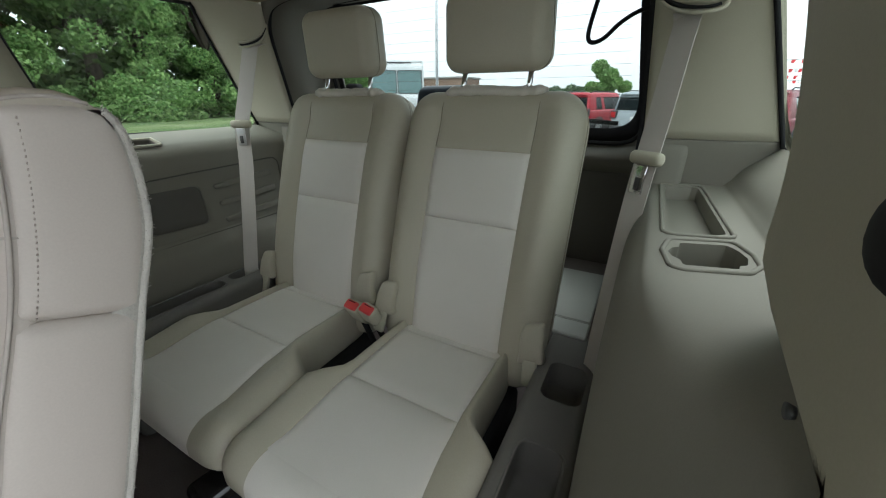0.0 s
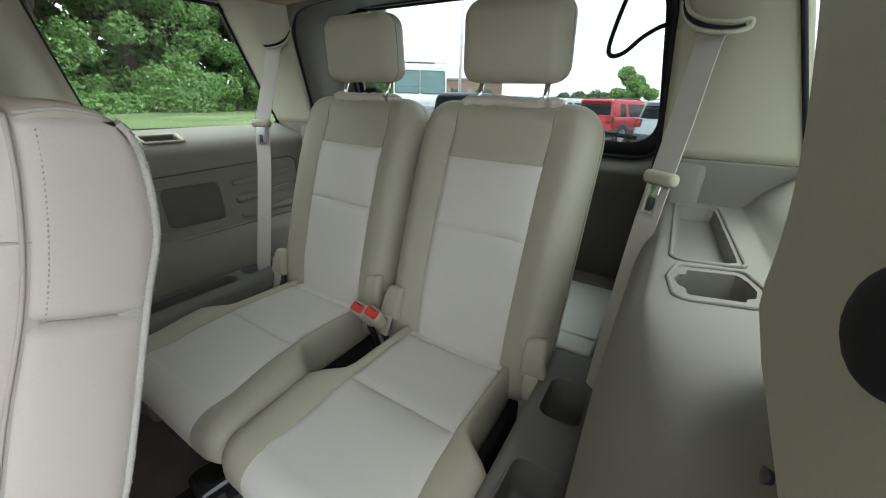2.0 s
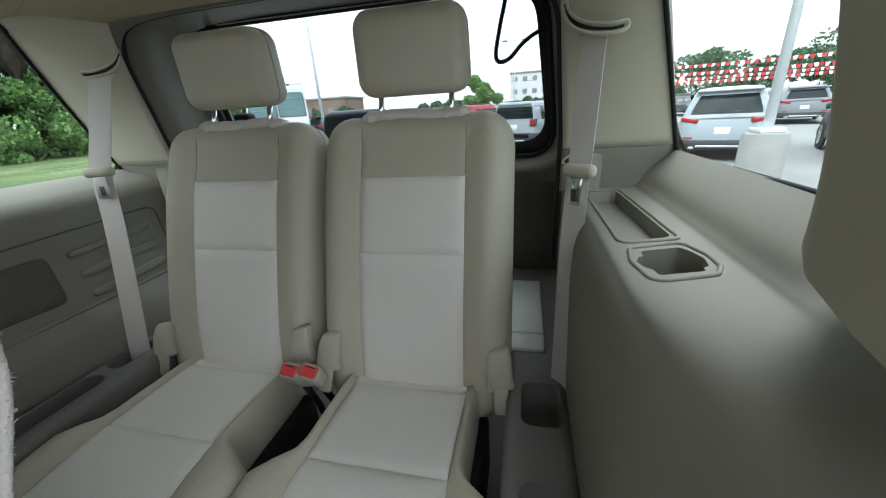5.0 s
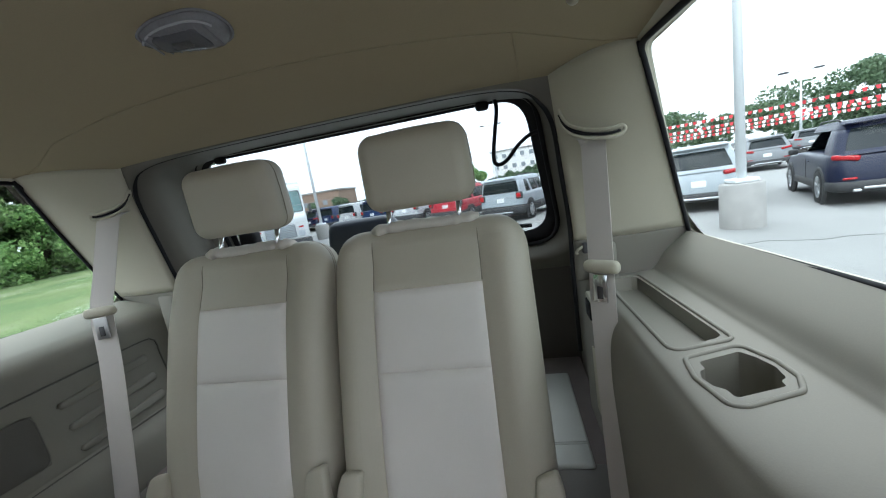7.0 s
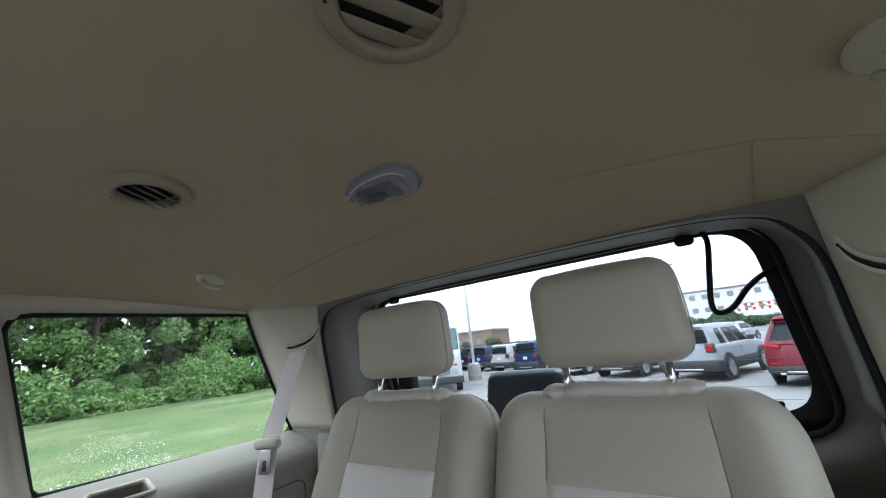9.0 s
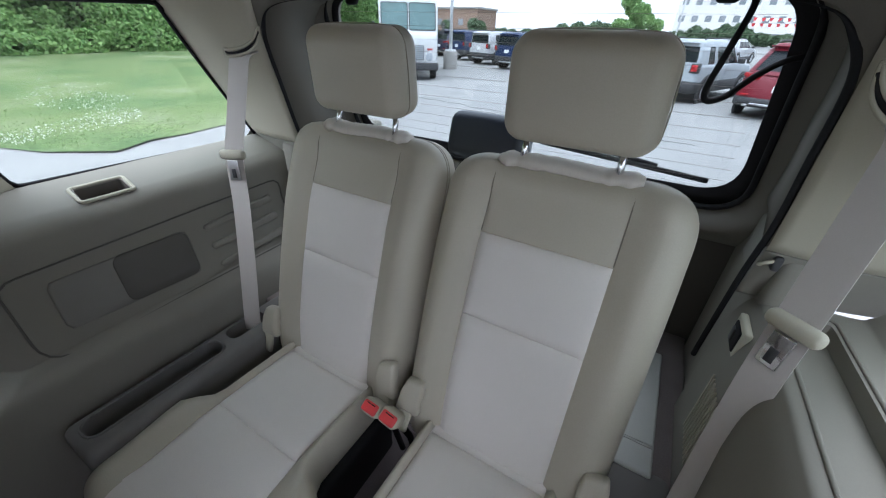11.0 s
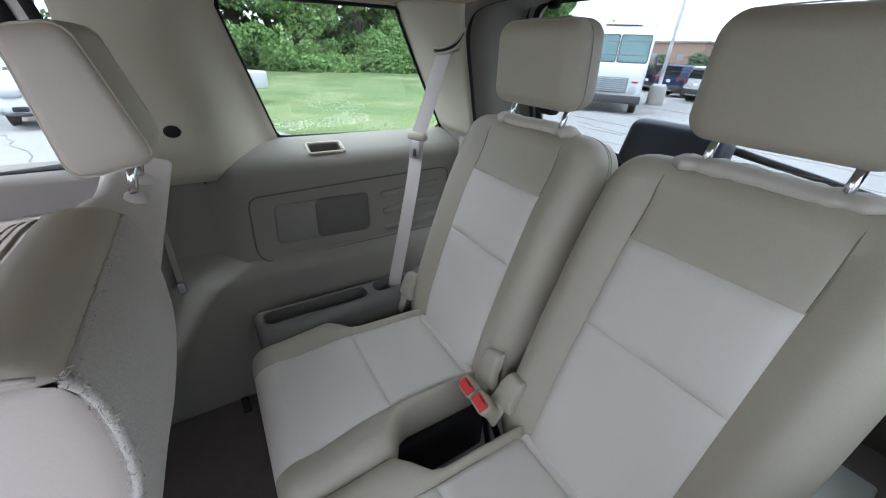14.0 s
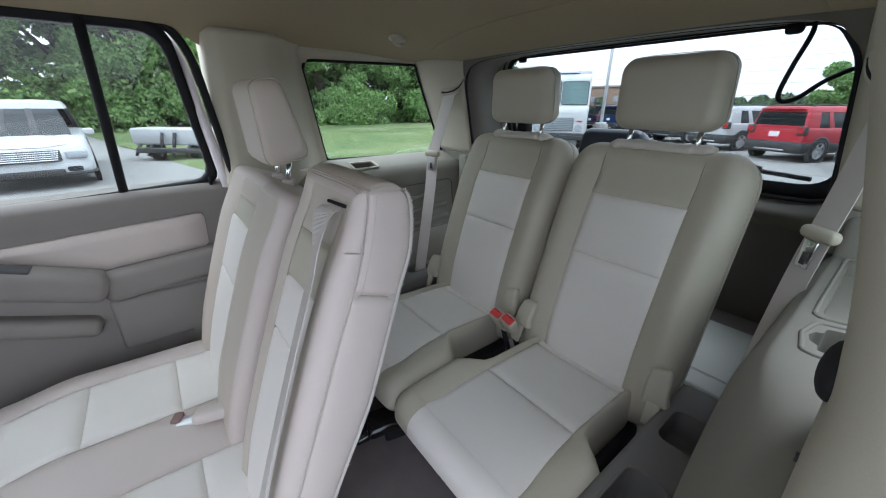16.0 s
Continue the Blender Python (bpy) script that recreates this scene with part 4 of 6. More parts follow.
# ---- storage bins beside the rear seats ----
BIN = material("grey_taupe_plastic", (0.150, 0.144, 0.130), 0.6, spots=0.04, scale=4, grain=600, bump=0.2, depth=0.0004, spec=0.3)
for side in (-1, 1):
    bn = tagged(part("side_bin", box((0.12, 0.56, 0.30), (side * 0.494, 0.745, 0.915), 0.020, 4), BIN), "grey-beige plastic storage bin between seat and side trim", "bin", kind="structure")
    if side > 0:
        cuts = box((0.072, 0.17, 0.2), (0.497, 0.60, 1.08), 0.018, 4)
        box((0.075, 0.11, 0.2), (0.500, 0.845, 1.09), 0.02, 4, bm=cuts)
    else:
        cuts = box((0.060, 0.29, 0.17), (-0.500, 0.635, 1.085), 0.026, 5)
        box((0.052, 0.11, 0.16), (-0.506, 0.862, 1.085), 0.02, 4, bm=cuts)
    cut(bn, cuts)
    bn.data.set_sharp_from_angle(angle=radians(50))
    ln, yc, w = (0.17, 0.60, 0.072) if side > 0 else (0.29, 0.635, 0.060)
    rim = spread(rounded([(-w / 2, -ln / 2), (w / 2, -ln / 2), (w / 2, ln / 2), (-w / 2, ln / 2)], 0.024, 6), 60)
    part("well_rim", tube([(side * 0.499 + p.x * 1.05, yc + p.y * 1.02, 1.0652) for p in rim + rim[:1]], 0.0028, 6), BIN, bn)

# load floor panel
lp = tagged(part("load_floor_panel", box((1.03, 0.36, 0.014), (0, 1.18, 1.066), 0.006, 3), material("grey_green_vinyl", (0.40, 0.41, 0.37), 0.55, spots=0.06, grain=400, bump=0.3, depth=0.0006)), "grey-green vinyl load floor panel", "panel", kind="structure")
for dy in (0.062, 0.068):
    pts = [(-0.512 + 1.024 * k / 20, 1.0 + dy, 1.0735) for k in range(21)]
    part("panel_crease", tube(pts, 0.0014, 5), lp.data.materials[0], lp)

# ---- the lot ----
ASPHALT = material("pale_worn_concrete", (0.22, 0.218, 0.21), 0.9, spots=0.16, scale=0.5, grain=25, bump=0.3, depth=0.01)
structure("ground", box((900, 900, 0.2), (0, 100, -0.1), 0), ASPHALT, "pale worn concrete lot reaching the horizon", "ground", False)
SEAM = material("dark_joint_sealer", (0.15, 0.15, 0.145), 0.9, spots=0.3, scale=2)
for k, (a, b) in enumerate((((2.6, 7.2), (9.5, 5.6)), ((-7.5, 10.4), (1.0, 8.8)), ((-14.0, -4.5), (-6.5, -1.5)))):
    a, b = Vector((*a, 0.004)), Vector((*b, 0.004))
    pts = [a.lerp(b, i / 60) + Vector((0.10 * noise.noise(Vector((i * 0.5, k * 5.1, 3))), 0.22 * noise.noise(Vector((i * 0.23, k * 3.1, 0))), 0)) for i in range(61)]
    tagged(part("joint_line", belt(pts, 0.018, (0, 1, 0), 0.006), SEAM), "dark rough crack across the concrete lot", "joint", kind="structure")


def lawn_edge(y):
    """x of the lawn's near border at a y."""
    if y < 2.6:
        return -7.0 - 5.0 * (2.6 - y) ** 2 / (3.8 - y)
    if y < 8:
        return -7.0 + 0.15 * math.sin(y) - 0.05 * (y - 2.6)
    return -7.4 - (y - 8) * 0.75


bm = bmesh.new()
rows = []
for i in range(120):
    y = -14 + i * 0.62
    e = max(lawn_edge(y), -60) + 0.25 * noise.noise(Vector((y * 1.3, 0, 0)))
    rows.append([(e - (e + 75) * (j / 30) ** 1.4, y, 0.02 + 0.05 * smooth_step(0, 3, j) + 0.04 * noise.noise(Vector((j * 0.6, y * 0.5, 2)))) for j in range(31)])
from_grid(rows, bm=bm)
GRASS = bpy.data.materials.new("mown_lawn")
GRASS.use_nodes = True
t = GRASS.node_tree
b = t.nodes["Principled BSDF"]
b.inputs["Roughness"].default_value = 0.9
b.inputs["Specular IOR Level"].default_value = 0.1
co = t.nodes.new("ShaderNodeTexCoord")
n1, n2 = t.nodes.new("ShaderNodeTexNoise"), t.nodes.new("ShaderNodeTexNoise")
n1.inputs["Scale"].default_value, n1.inputs["Detail"].default_value = 0.35, 6
n2.inputs["Scale"].default_value, n2.inputs["Detail"].default_value = 14, 8
r1, r2 = t.nodes.new("ShaderNodeValToRGB"), t.nodes.new("ShaderNodeMix")
r1.color_ramp.elements[0].position, r1.color_ramp.elements[0].color = 0.35, (0.092, 0.145, 0.060, 1)
r1.color_ramp.elements[1].position, r1.color_ramp.elements[1].color = 0.68, (0.195, 0.222, 0.132, 1)
dry = r1.color_ramp.elements.new(0.55)
dry.color = (0.145, 0.185, 0.080, 1)
r2.data_type, r2.blend_type = "RGBA", "MULTIPLY"
r2.inputs[0].default_value = 0.6
rr = t.nodes.new("ShaderNodeMapRange")
rr.inputs[1].default_value, rr.inputs[2].default_value, rr.inputs[3].default_value, rr.inputs[4].default_value = 0.32, 0.68, 0.42, 1.45
for n in (n1, n2):
    t.links.new(co.outputs["Object"], n.inputs["Vector"])
t.links.new(n1.outputs[0], r1.inputs[0])
t.links.new(n2.outputs[0], rr.inputs[0])
t.links.new(r1.outputs[0], r2.inputs[6])
t.links.new(rr.outputs[0], r2.inputs[7])
t.links.new(r2.outputs[2], b.inputs["Base Color"])
tagged(part("lawn", finish(bm), GRASS), "mown green lawn with dry and clover patches", "grass", kind="stuff")


def leaf_material(name, dark, light, spec=0.25):
    m = bpy.data.materials.new(name)
    m.use_nodes = True
    t = m.node_tree
    b = t.nodes["Principled BSDF"]
    b.inputs["Roughness"].default_value = 0.6
    b.inputs["Specular IOR Level"].default_value = spec
    g = t.nodes.new("ShaderNodeNewGeometry")
    r = t.nodes.new("ShaderNodeValToRGB")
    r.color_ramp.elements[0].color = (*dark, 1)
    r.color_ramp.elements[1].color = (*light, 1)
    t.links.new(g.outputs["Random Per Island"], r.inputs[0])
    t.links.new(r.outputs[0], b.inputs["Base Color"])
    tr = t.nodes.new("ShaderNodeBsdfTranslucent")
    mix = t.nodes.new("ShaderNodeMixShader")
    mix.inputs[0].default_value = 0.3
    t.links.new(r.outputs[0], tr.inputs[0])
    t.links.new(b.outputs[0], mix.inputs[1])
    t.links.new(tr.outputs[0], mix.inputs[2])
    t.links.new(mix.outputs[0], t.nodes["Material Output"].inputs[0])
    return m


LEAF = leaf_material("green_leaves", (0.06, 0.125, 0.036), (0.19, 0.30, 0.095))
LEAF_LIGHT = leaf_material("fresh_green_leaves", (0.09, 0.19, 0.055), (0.30, 0.45, 0.16))
BARK = material("grey_brown_bark", (0.09, 0.07, 0.055), 0.95, spots=0.3, scale=6, grain=40, bump=0.8, depth=0.02)


def leaves(clumps, per, size, seed):
    """Leaf blades scattered over clumps (centre, radius), as one mesh."""
    rng = np.random.default_rng(seed)
    cs = np.array([[*c, r] for c, r in clumps])
    n = len(cs) * per
    pick = np.repeat(np.arange(len(cs)), per)
    d = rng.normal(size=(n, 3))
    d /= np.linalg.norm(d, axis=1)[:, None]
    rad = cs[pick, 3] * rng.uniform(0.55, 1.08, n) ** 0.6
    p = cs[pick, :3] + d * rad[:, None] * np.array([1, 1, 0.85])
    p[:, 2] = np.maximum(p[:, 2], 0.1)
    u = rng.normal(size=(n, 3)) + d * 0.3
    u /= np.linalg.norm(u, axis=1)[:, None]
    v = np.cross(u, d + rng.normal(size=(n, 3)) * 0.5)
    v /= np.linalg.norm(v, axis=1)[:, None] + 1e-9
    s = size * rng.uniform(0.6, 1.3, n)[:, None]
    verts = np.stack([p - u * s, p + v * s * 0.55, p + u * s, p - v * s * 0.55], 1).reshape(-1, 3)
    me = bpy.data.meshes.new("leaves")
    me.from_pydata(verts.tolist(), [], [(4 * i, 4 * i + 1, 4 * i + 2, 4 * i + 3) for i in range(n)])
    return me


def tree(at, height, spread_r, seed, mat, per=900, size=0.28, clumps=16):
    rng = random.Random(seed)
    t = thing("tree", "leafy green tree with a dark trunk at the lot's edge", "tree", at, "lot trees")
    bm = tube([(0, 0, 0), (0.15, 0.1, height * 0.3), (0.1, -0.1, height * 0.6), (0.2, 0.1, height * 0.85)], [0.028 * height, 0.022 * height, 0.014 * height, 0.004 * height], 8)
    cl = []
    for k in range(clumps):
        a = rng.uniform(0, math.tau)
        h = rng.uniform(0.32, 0.98)
        w = spread_r * (1.05 - abs(h - 0.5)) * rng.uniform(0.35, 0.95)
        c = Vector((math.cos(a) * w, math.sin(a) * w, h * height))
        cl.append((c, rng.uniform(0.16, 0.30) * spread_r * 1.5))
        tube([(0.12, 0, h * height * 0.55), c * 0.6 + Vector((0, 0, h * height * 0.3)), c], [0.010 * height, 0.006 * height, 0.002 * height], 6, bm)
    part("trunk", bm, BARK, t)
    ob = new("crown", leaves(cl, per, size, seed))
    ob.data.materials.append(mat)
    ob.parent = t
    return t


# openings in the growth through which the sky shows: y, z, radius at the back of the wood
GAPS = ((13.4, 3.8, 0.30), (12.6, 5.4, 0.25), (16.4, 3.6, 0.3), (7.0, 6.6, 0.4), (6.8, 4.0, 0.25), (-3.0, 5.5, 0.4), (22.0, 5.8, 0.4))


def in_gap(x, y, z, r):
    k = 37 / -x
    return any(math.hypot(y * k - gy, 1.75 + (z - 1.75) * k - gz) < gr * 0.5 + r * 0.5 * k for gy, gz, gr in GAPS)


# wood along the lawn: trunks, crowns and a thicket at its foot
rng = random.Random(4)
for k in range(14):
    tree((-31 - rng.uniform(0, 5), -20 + k * 4.1 + rng.uniform(-1, 1), 0), rng.uniform(17, 21), rng.uniform(3.8, 5.0), 50 + k, LEAF if k % 3 else LEAF_LIGHT, 1800, 0.205, 30)
cl = []
for k in range(420):
    y = rng.uniform(-26, 56)
    x = -29.3 - rng.uniform(0, 4) - max(0, (y - 25) * 0.2)
    z = rng.uniform(0.2, 5.5) * (1 if x < -30.5 else 0.4)
    r = rng.uniform(0.6, 1.4)
    if not in_gap(x, y, z, r):
        cl.append(((x, y, z), r))
me = leaves(cl, 420, 0.14, 9)
me.materials.append(LEAF_LIGHT)
tagged(new("thicket", me), "dense green shrubs along the lawn", "shrubs", kind="stuff")
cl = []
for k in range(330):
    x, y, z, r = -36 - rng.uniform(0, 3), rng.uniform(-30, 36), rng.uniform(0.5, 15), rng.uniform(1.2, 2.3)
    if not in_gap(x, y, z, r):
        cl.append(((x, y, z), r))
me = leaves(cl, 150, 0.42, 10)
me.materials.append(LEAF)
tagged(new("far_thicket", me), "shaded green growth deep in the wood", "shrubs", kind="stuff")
# distant trees behind the lot, haze painted into their greyed leaf colour
cl = []
for k in range(300):
    a = radians(rng.uniform(-36, 62))
    d = rng.uniform(85, 120)
    k_up = smooth_step(12, 24, math.degrees(a))
    cl.append(((math.sin(a) * d, math.cos(a) * d, rng.uniform(0.5, 2.0 + 6.5 * k_up + 4.0 * smooth_step(30, 50, math.degrees(a)) + 1.0 * math.sin(a * 23))), rng.uniform(0.7, 1.3) * (1 + 1.2 * k_up)))
me = leaves(cl, 330, 0.36, 11)
me.materials.append(leaf_material("haze_greyed_leaves", (0.055, 0.095, 0.050), (0.13, 0.185, 0.10)))
tagged(new("distant_trees", me), "green trees far behind the parked cars", "trees", kind="stuff")
tree((-6.5, 62, 0), 5.8, 2.6, 99, LEAF_LIGHT, 700, 0.22, 14)
# clover heads and blades on the lawn
rngn = np.random.default_rng(3)
n = 16000
yy = rngn.uniform(1.5, 15, n)
xx = np.array([lawn_edge(v) for v in yy]) - 0.15 - rngn.exponential(3.2, n)
cl = [((x, y, 0.07), 0.03) for x, y in zip(xx, yy) if noise.noise(Vector((x * 0.5, y * 0.35, 7))) > 0.24]
me = leaves(cl, 1, 0.019, 12)
me.materials.append(material("white_clover_heads", (0.50, 0.53, 0.44), 0.9, spots=0.1))
tagged(new("clover", me), "white clover heads scattered in the lawn", "clover", kind="stuff")
cl = [((x, y, 0.05), 0.06) for x, y in zip(xx, yy)]
me = leaves(cl, 1, 0.014, 13)
me.materials.append(leaf_material("grass_blades", (0.17, 0.25, 0.10), (0.22, 0.29, 0.13), 0.05))
tagged(new("grass_blades", me), "tufts of green grass on the lawn", "grass", kind="stuff")


# ---- vehicles ----
def paint(name, colour):
    m = material(name, colour, 0.38, spots=0.03, scale=2, grain=60, bump=0.0, spec=0.35)
    m.node_tree.nodes["Principled BSDF"].inputs["Coat Weight"].default_value = 0.06
    return m


GLASS_DARK = material("dark_car_glass", (0.012, 0.016, 0.018), 0.10, spots=0.05, spec=0.22)
TYRE = material("black_tyre", (0.018, 0.018, 0.018), 0.85, spots=0.15)
ALLOY = material("alloy_wheel", (0.5, 0.51, 0.52), 0.35, 0.8, spots=0.05)
CLADDING = material("dark_car_cladding", (0.035, 0.035, 0.037), 0.6, spots=0.1)
TAIL = material("red_tail_lamp", (0.35, 0.01, 0.015), 0.2, spots=0.05)
HEAD = material("clear_head_lamp", (0.36, 0.38, 0.41), 0.12, spots=0.05)
PLATE = material("white_plate", (0.7, 0.7, 0.68), 0.5, spots=0.02)


def plan_loop(a, y0, y1, r0, r1):
    """A car's outline in plan as 68 points: rear corners of radius r0, front corners of radius r1."""
    c = rounded([(-a, y0), (a, y0), (a, y1), (-a, y1)], [r0, r0, r1, r1], 5)
    loop = []
    for q in range(4):
        arc, nxt = c[6 * q:6 * q + 6], c[(6 * q + 6) % 24]
        loop += arc + [arc[-1].lerp(nxt, k / 12) for k in range(1, 12)]
    return loop


def vehicle(name, label, at, yaw, colour, kind="suv", size=(1.8, 4.3, 1.68), group="parked cars"):
    """A parked car that heads along its own +y, its rear at y = 0. Kinds: boxy, suv, minivan."""
    W, L, H = size
    w = W / 2
    boxy, van = kind == "boxy", kind == "minivan"
    v = thing(name, label, "car" if not van else "van", at, group)
    v.rotation_euler = (0, 0, yaw)
    belt_z, nose = (1.06, 0.94) if boxy else (1.02, 0.78) if van else (1.04, 0.88)
    y_wind = L * (0.70 if boxy else 0.83 if van else 0.72)
    turn_r = 0.20 if boxy or van else 0.36

    def top_z(y):
        return belt_z - (belt_z - nose) * smooth_step(y_wind - 0.1, L, y) ** (1.6 if boxy else 0.9)

    rows = []
    for f, out in ((0.0, -0.10), (0.03, -0.045), (0.12, -0.01), (0.35, 0.0), (0.62, 0.004), (0.80, -0.008), (0.92, -0.022), (0.975, -0.04), (1.0, -0.075), (1.0, -0.30), (1.0, -0.62)):
        inset = max(-out, 0)
        tuck = 0.05 * max(f - 0.5, 0) if boxy else (0.14 if van else 0.20) * max(f - 0.45, 0)
        loop = plan_loop(w + out, 0.02 + inset + tuck, L - inset - (0.30 if van else 0.16) * f ** 2, turn_r, 0.30 if boxy else 0.42)
        rows.append([(p.x, p.y, 0.28 + (top_z(p.y) - 0.28) * f + (0.02 if out < -0.1 and f == 1 else 0)) for p in loop])
    body = from_grid(rows, closed=True)
    body.faces.new([body.verts.new(p) for p in rows[-1]])
    part("body", finish(body, 1e-5), colour, v)

    # cabin above the belt, as loops from the belt to the roof
    yb0, yt0 = (0.07, 0.16) if boxy else (0.12, 0.56) if not van else (0.10, 0.30)
    yt1 = L * (0.56 if boxy else 0.60 if van else 0.545)

    def ring(f, out=0.0):
        e = 1 - (1 - f) ** 1.3
        a = w * (0.93 - (0.11 if boxy else 0.15 if van else 0.20) * f ** 1.25) + out
        return [(p.x, p.y, top_z(min(p.y, y_wind)) - 0.03 + (H - 0.10 - belt_z + 0.03) * f) for p in plan_loop(a, yb0 + (yt0 - yb0) * f - out, y_wind + (yt1 - y_wind) * e + out, 0.13 if boxy or van else 0.24, 0.16)]

    def band(name, i0, i1, f0, f1, out, mat, label=""):
        cols = [ring(f0 + (f1 - f0) * k / 4, out) for k in range(5)]
        back = [ring(f0 + (f1 - f0) * k / 4, out - 0.02) for k in range(5)]
        ids = [i % 68 for i in range(i0, i1 + 1)]
        grid = [[c[i] for i in ids] for c in cols] + [[c[i] for i in ids] for c in back[::-1]]
        return part(name, finish(from_grid(grid + grid[:1])), mat, v, label)

    dark = GLASS_DARK
    band("rear_window", 4, 18, 0.14, 0.86, 0.0, dark, "dark rear window")
    band("tailgate_upper", 3, 19, 0.0, 0.14, 0.006, colour)
    for i0, i1 in ((18, 24), (-2, 4)):
        band("rear_pillar", i0, i1, 0.0, 0.90, 0.007, colour)
    for base in (0, 1):
        a = (lambda k: k) if base == 0 else (lambda k: 73 - k)
        for nm, p, q, mat, out in (("side_window", 24, 26, dark, 0.0), ("pillar", 26, 27, colour if boxy else CLADDING, 0.006), ("side_window", 27, 30, dark, 0.0), ("pillar", 30, 31, CLADDING, 0.004), ("side_window", 31, 35, dark, 0.0), ("front_pillar", 35, 39, colour, 0.006)):
            i0, i1 = sorted((a(p), a(q)))
            band(nm, i0, i1, 0.04 if mat is dark else 0.0, 0.90, out, mat)
    band("windshield", 39, 51, 0.04, 0.92, 0.0, dark, "dark windshield")
    rows = [ring(0.86, 0.010), ring(0.94, 0.010), [(x * 0.985, y, z + 0.025) for x, y, z in ring(1.0, 0.0)], [(x * 0.93, yt0 + 0.06 + (y - yt0) * 0.95, z + 0.075) for x, y, z in ring(1.0, 0.0)], [(x * 0.5, yt0 + 0.15 + (y - yt0) * 0.85, z + 0.10) for x, y, z in ring(1.0, 0.0)]]
    roof = from_grid(rows, closed=True)
    roof.faces.new([roof.verts.new(p) for p in rows[-1]])
    part("roof", finish(roof, 1e-5), colour, v)
    part("spoiler", box((W * 0.70, 0.20, 0.035), (0, yt0 - 0.02, H - 0.085), 0.014, 3), colour, v)
    for sd in (-1, 1):
        part("roof_rail", tube([(sd * w * 0.68, yt0 + 0.25, H - 0.02), (sd * w * 0.69, yt0 + 0.40, H + 0.03), (sd * w * 0.69, yt1 - 0.40, H + 0.03), (sd * w * 0.68, yt1 - 0.20, H - 0.01)], 0.017, 6), CLADDING, v)
        part("mirror", box((0.20, 0.11, 0.15), (sd * (w + 0.06), y_wind - 0.28, belt_z + 0.06), 0.045, 4), colour if van else CLADDING, v)
        part("door_seam", tube([(sd * (w + 0.003), L * 0.44, 0.42), (sd * (w + 0.005), L * 0.445, belt_z - 0.10)], 0.006, 4), CLADDING, v)
        part("door_handle", box((0.03, 0.17, 0.03), (sd * (w + 0.006), L * 0.40, belt_z - 0.15), 0.01, 3), colour, v)
    # lower cladding and bumpers all round
    clad = (0.28, 0.62) if boxy else (0.28, 0.50) if not van else (0.26, 0.34)
    rows = [[(p.x, p.y, z) for p in plan_loop(w + out, 0.0 - (out - 0.01), L + out - 0.01, turn_r, 0.34)] for z, out in ((clad[0], -0.06), (clad[0] + 0.04, 0.012), (clad[1] - 0.03, 0.014), (clad[1], -0.01))]
    part("lower_cladding", finish(from_grid(rows, closed=True)), CLADDING, v, "dark lower cladding and bumpers")
    if not van:
        part("skid_strip", box((W * 0.52, 0.05, 0.05), (0, -0.005, 0.36), 0.015, 3), STEEL, v, "satin skid strip")
        part("plate", box((0.31, 0.02, 0.155), (0, 0.035 if boxy else 0.042, 0.84 if boxy else 0.72), 0.004, 2), PLATE, v, "white number plate, unreadable")
        part("rear_wiper", tube([(0.0, yb0 - 0.02, belt_z + 0.07), (0.30, yb0 - 0.012, belt_z + 0.13)], 0.011, 6), CLADDING, v)
        for sd in (-1, 1):
            if boxy:
                lamp = part("tail_lamp", box((0.24, 0.16, 0.26), (sd * (w - 0.13), 0.075, 0.97), 0.03, 3), CLADDING, v, "square tail lamp in a dark surround")
                part("red_lens", box((0.17, 0.16, 0.18), (sd * (w - 0.13), 0.060, 0.97), 0.02, 3), TAIL, lamp, "red lens")
            else:
                part("tail_lamp", box((0.40, 0.12, 0.10), (0, 0, 0), 0.035, 4, Matrix.Translation((sd * (w - 0.235), 0.165, 0.965)) @ pose(0, 0, 0, 0, -sd * 8, sd * 24)), TAIL, v, "slim red tail lamp")
                part("reflector", box((0.20, 0.03, 0.04), (sd * (w - 0.26), -0.010, 0.56), 0.01, 2), TAIL, v)
                part("exhaust_tip", box((0.12, 0.06, 0.06), (sd * (w - 0.36), -0.01, 0.32), 0.025, 3), STEEL, v)
            part("head_lamp", box((0.26, 0.14, 0.16), (sd * (w - 0.26), L - 0.17, nose - 0.12), 0.05, 3), HEAD, v, "clear head lamp")
        part("grille", box((W * 0.46, 0.06, 0.17), (0, L - 0.09, nose - 0.13), 0.03, 3), CLADDING, v)
    else:
        for sd in (-1, 1):
            part("head_lamp", box((0.36, 0.34, 0.19), (sd * (w - 0.25), L - 0.235, 0.69), 0.07, 5, None), HEAD, v, "large clear head lamp")
            part("fog_lamp", box((0.24, 0.07, 0.10), (sd * (w - 0.34), L - 0.03, 0.40), 0.04, 4), GLASS_DARK, v)
        gm = Matrix.Translation((0, L - 0.06, 0.685)) @ pose(0, 0, 0, 16, 0, 0)
        g = part("grille", box((0.98, 0.08, 0.25), (0, 0, 0), 0.035, 4, gm), CLADDING, v)
        for k in range(6):
            part("grille_bar", box((0.95 - 0.02 * k, 0.035, 0.019), (0, 0.036, 0.10 - k * 0.040), 0.005, 2, gm), CHROME, g, "chrome grille bar")
        part("lower_intake", box((0.95, 0.06, 0.09), (0, L - 0.005, 0.37), 0.025, 3), CLADDING, v)
        part("hood_line", tube([(-0.62, L - 0.36, 0.872), (-0.3, L - 0.20, 0.835), (0.3, L - 0.20, 0.835), (0.62, L - 0.36, 0.872)], 0.006, 5), CLADDING, v)
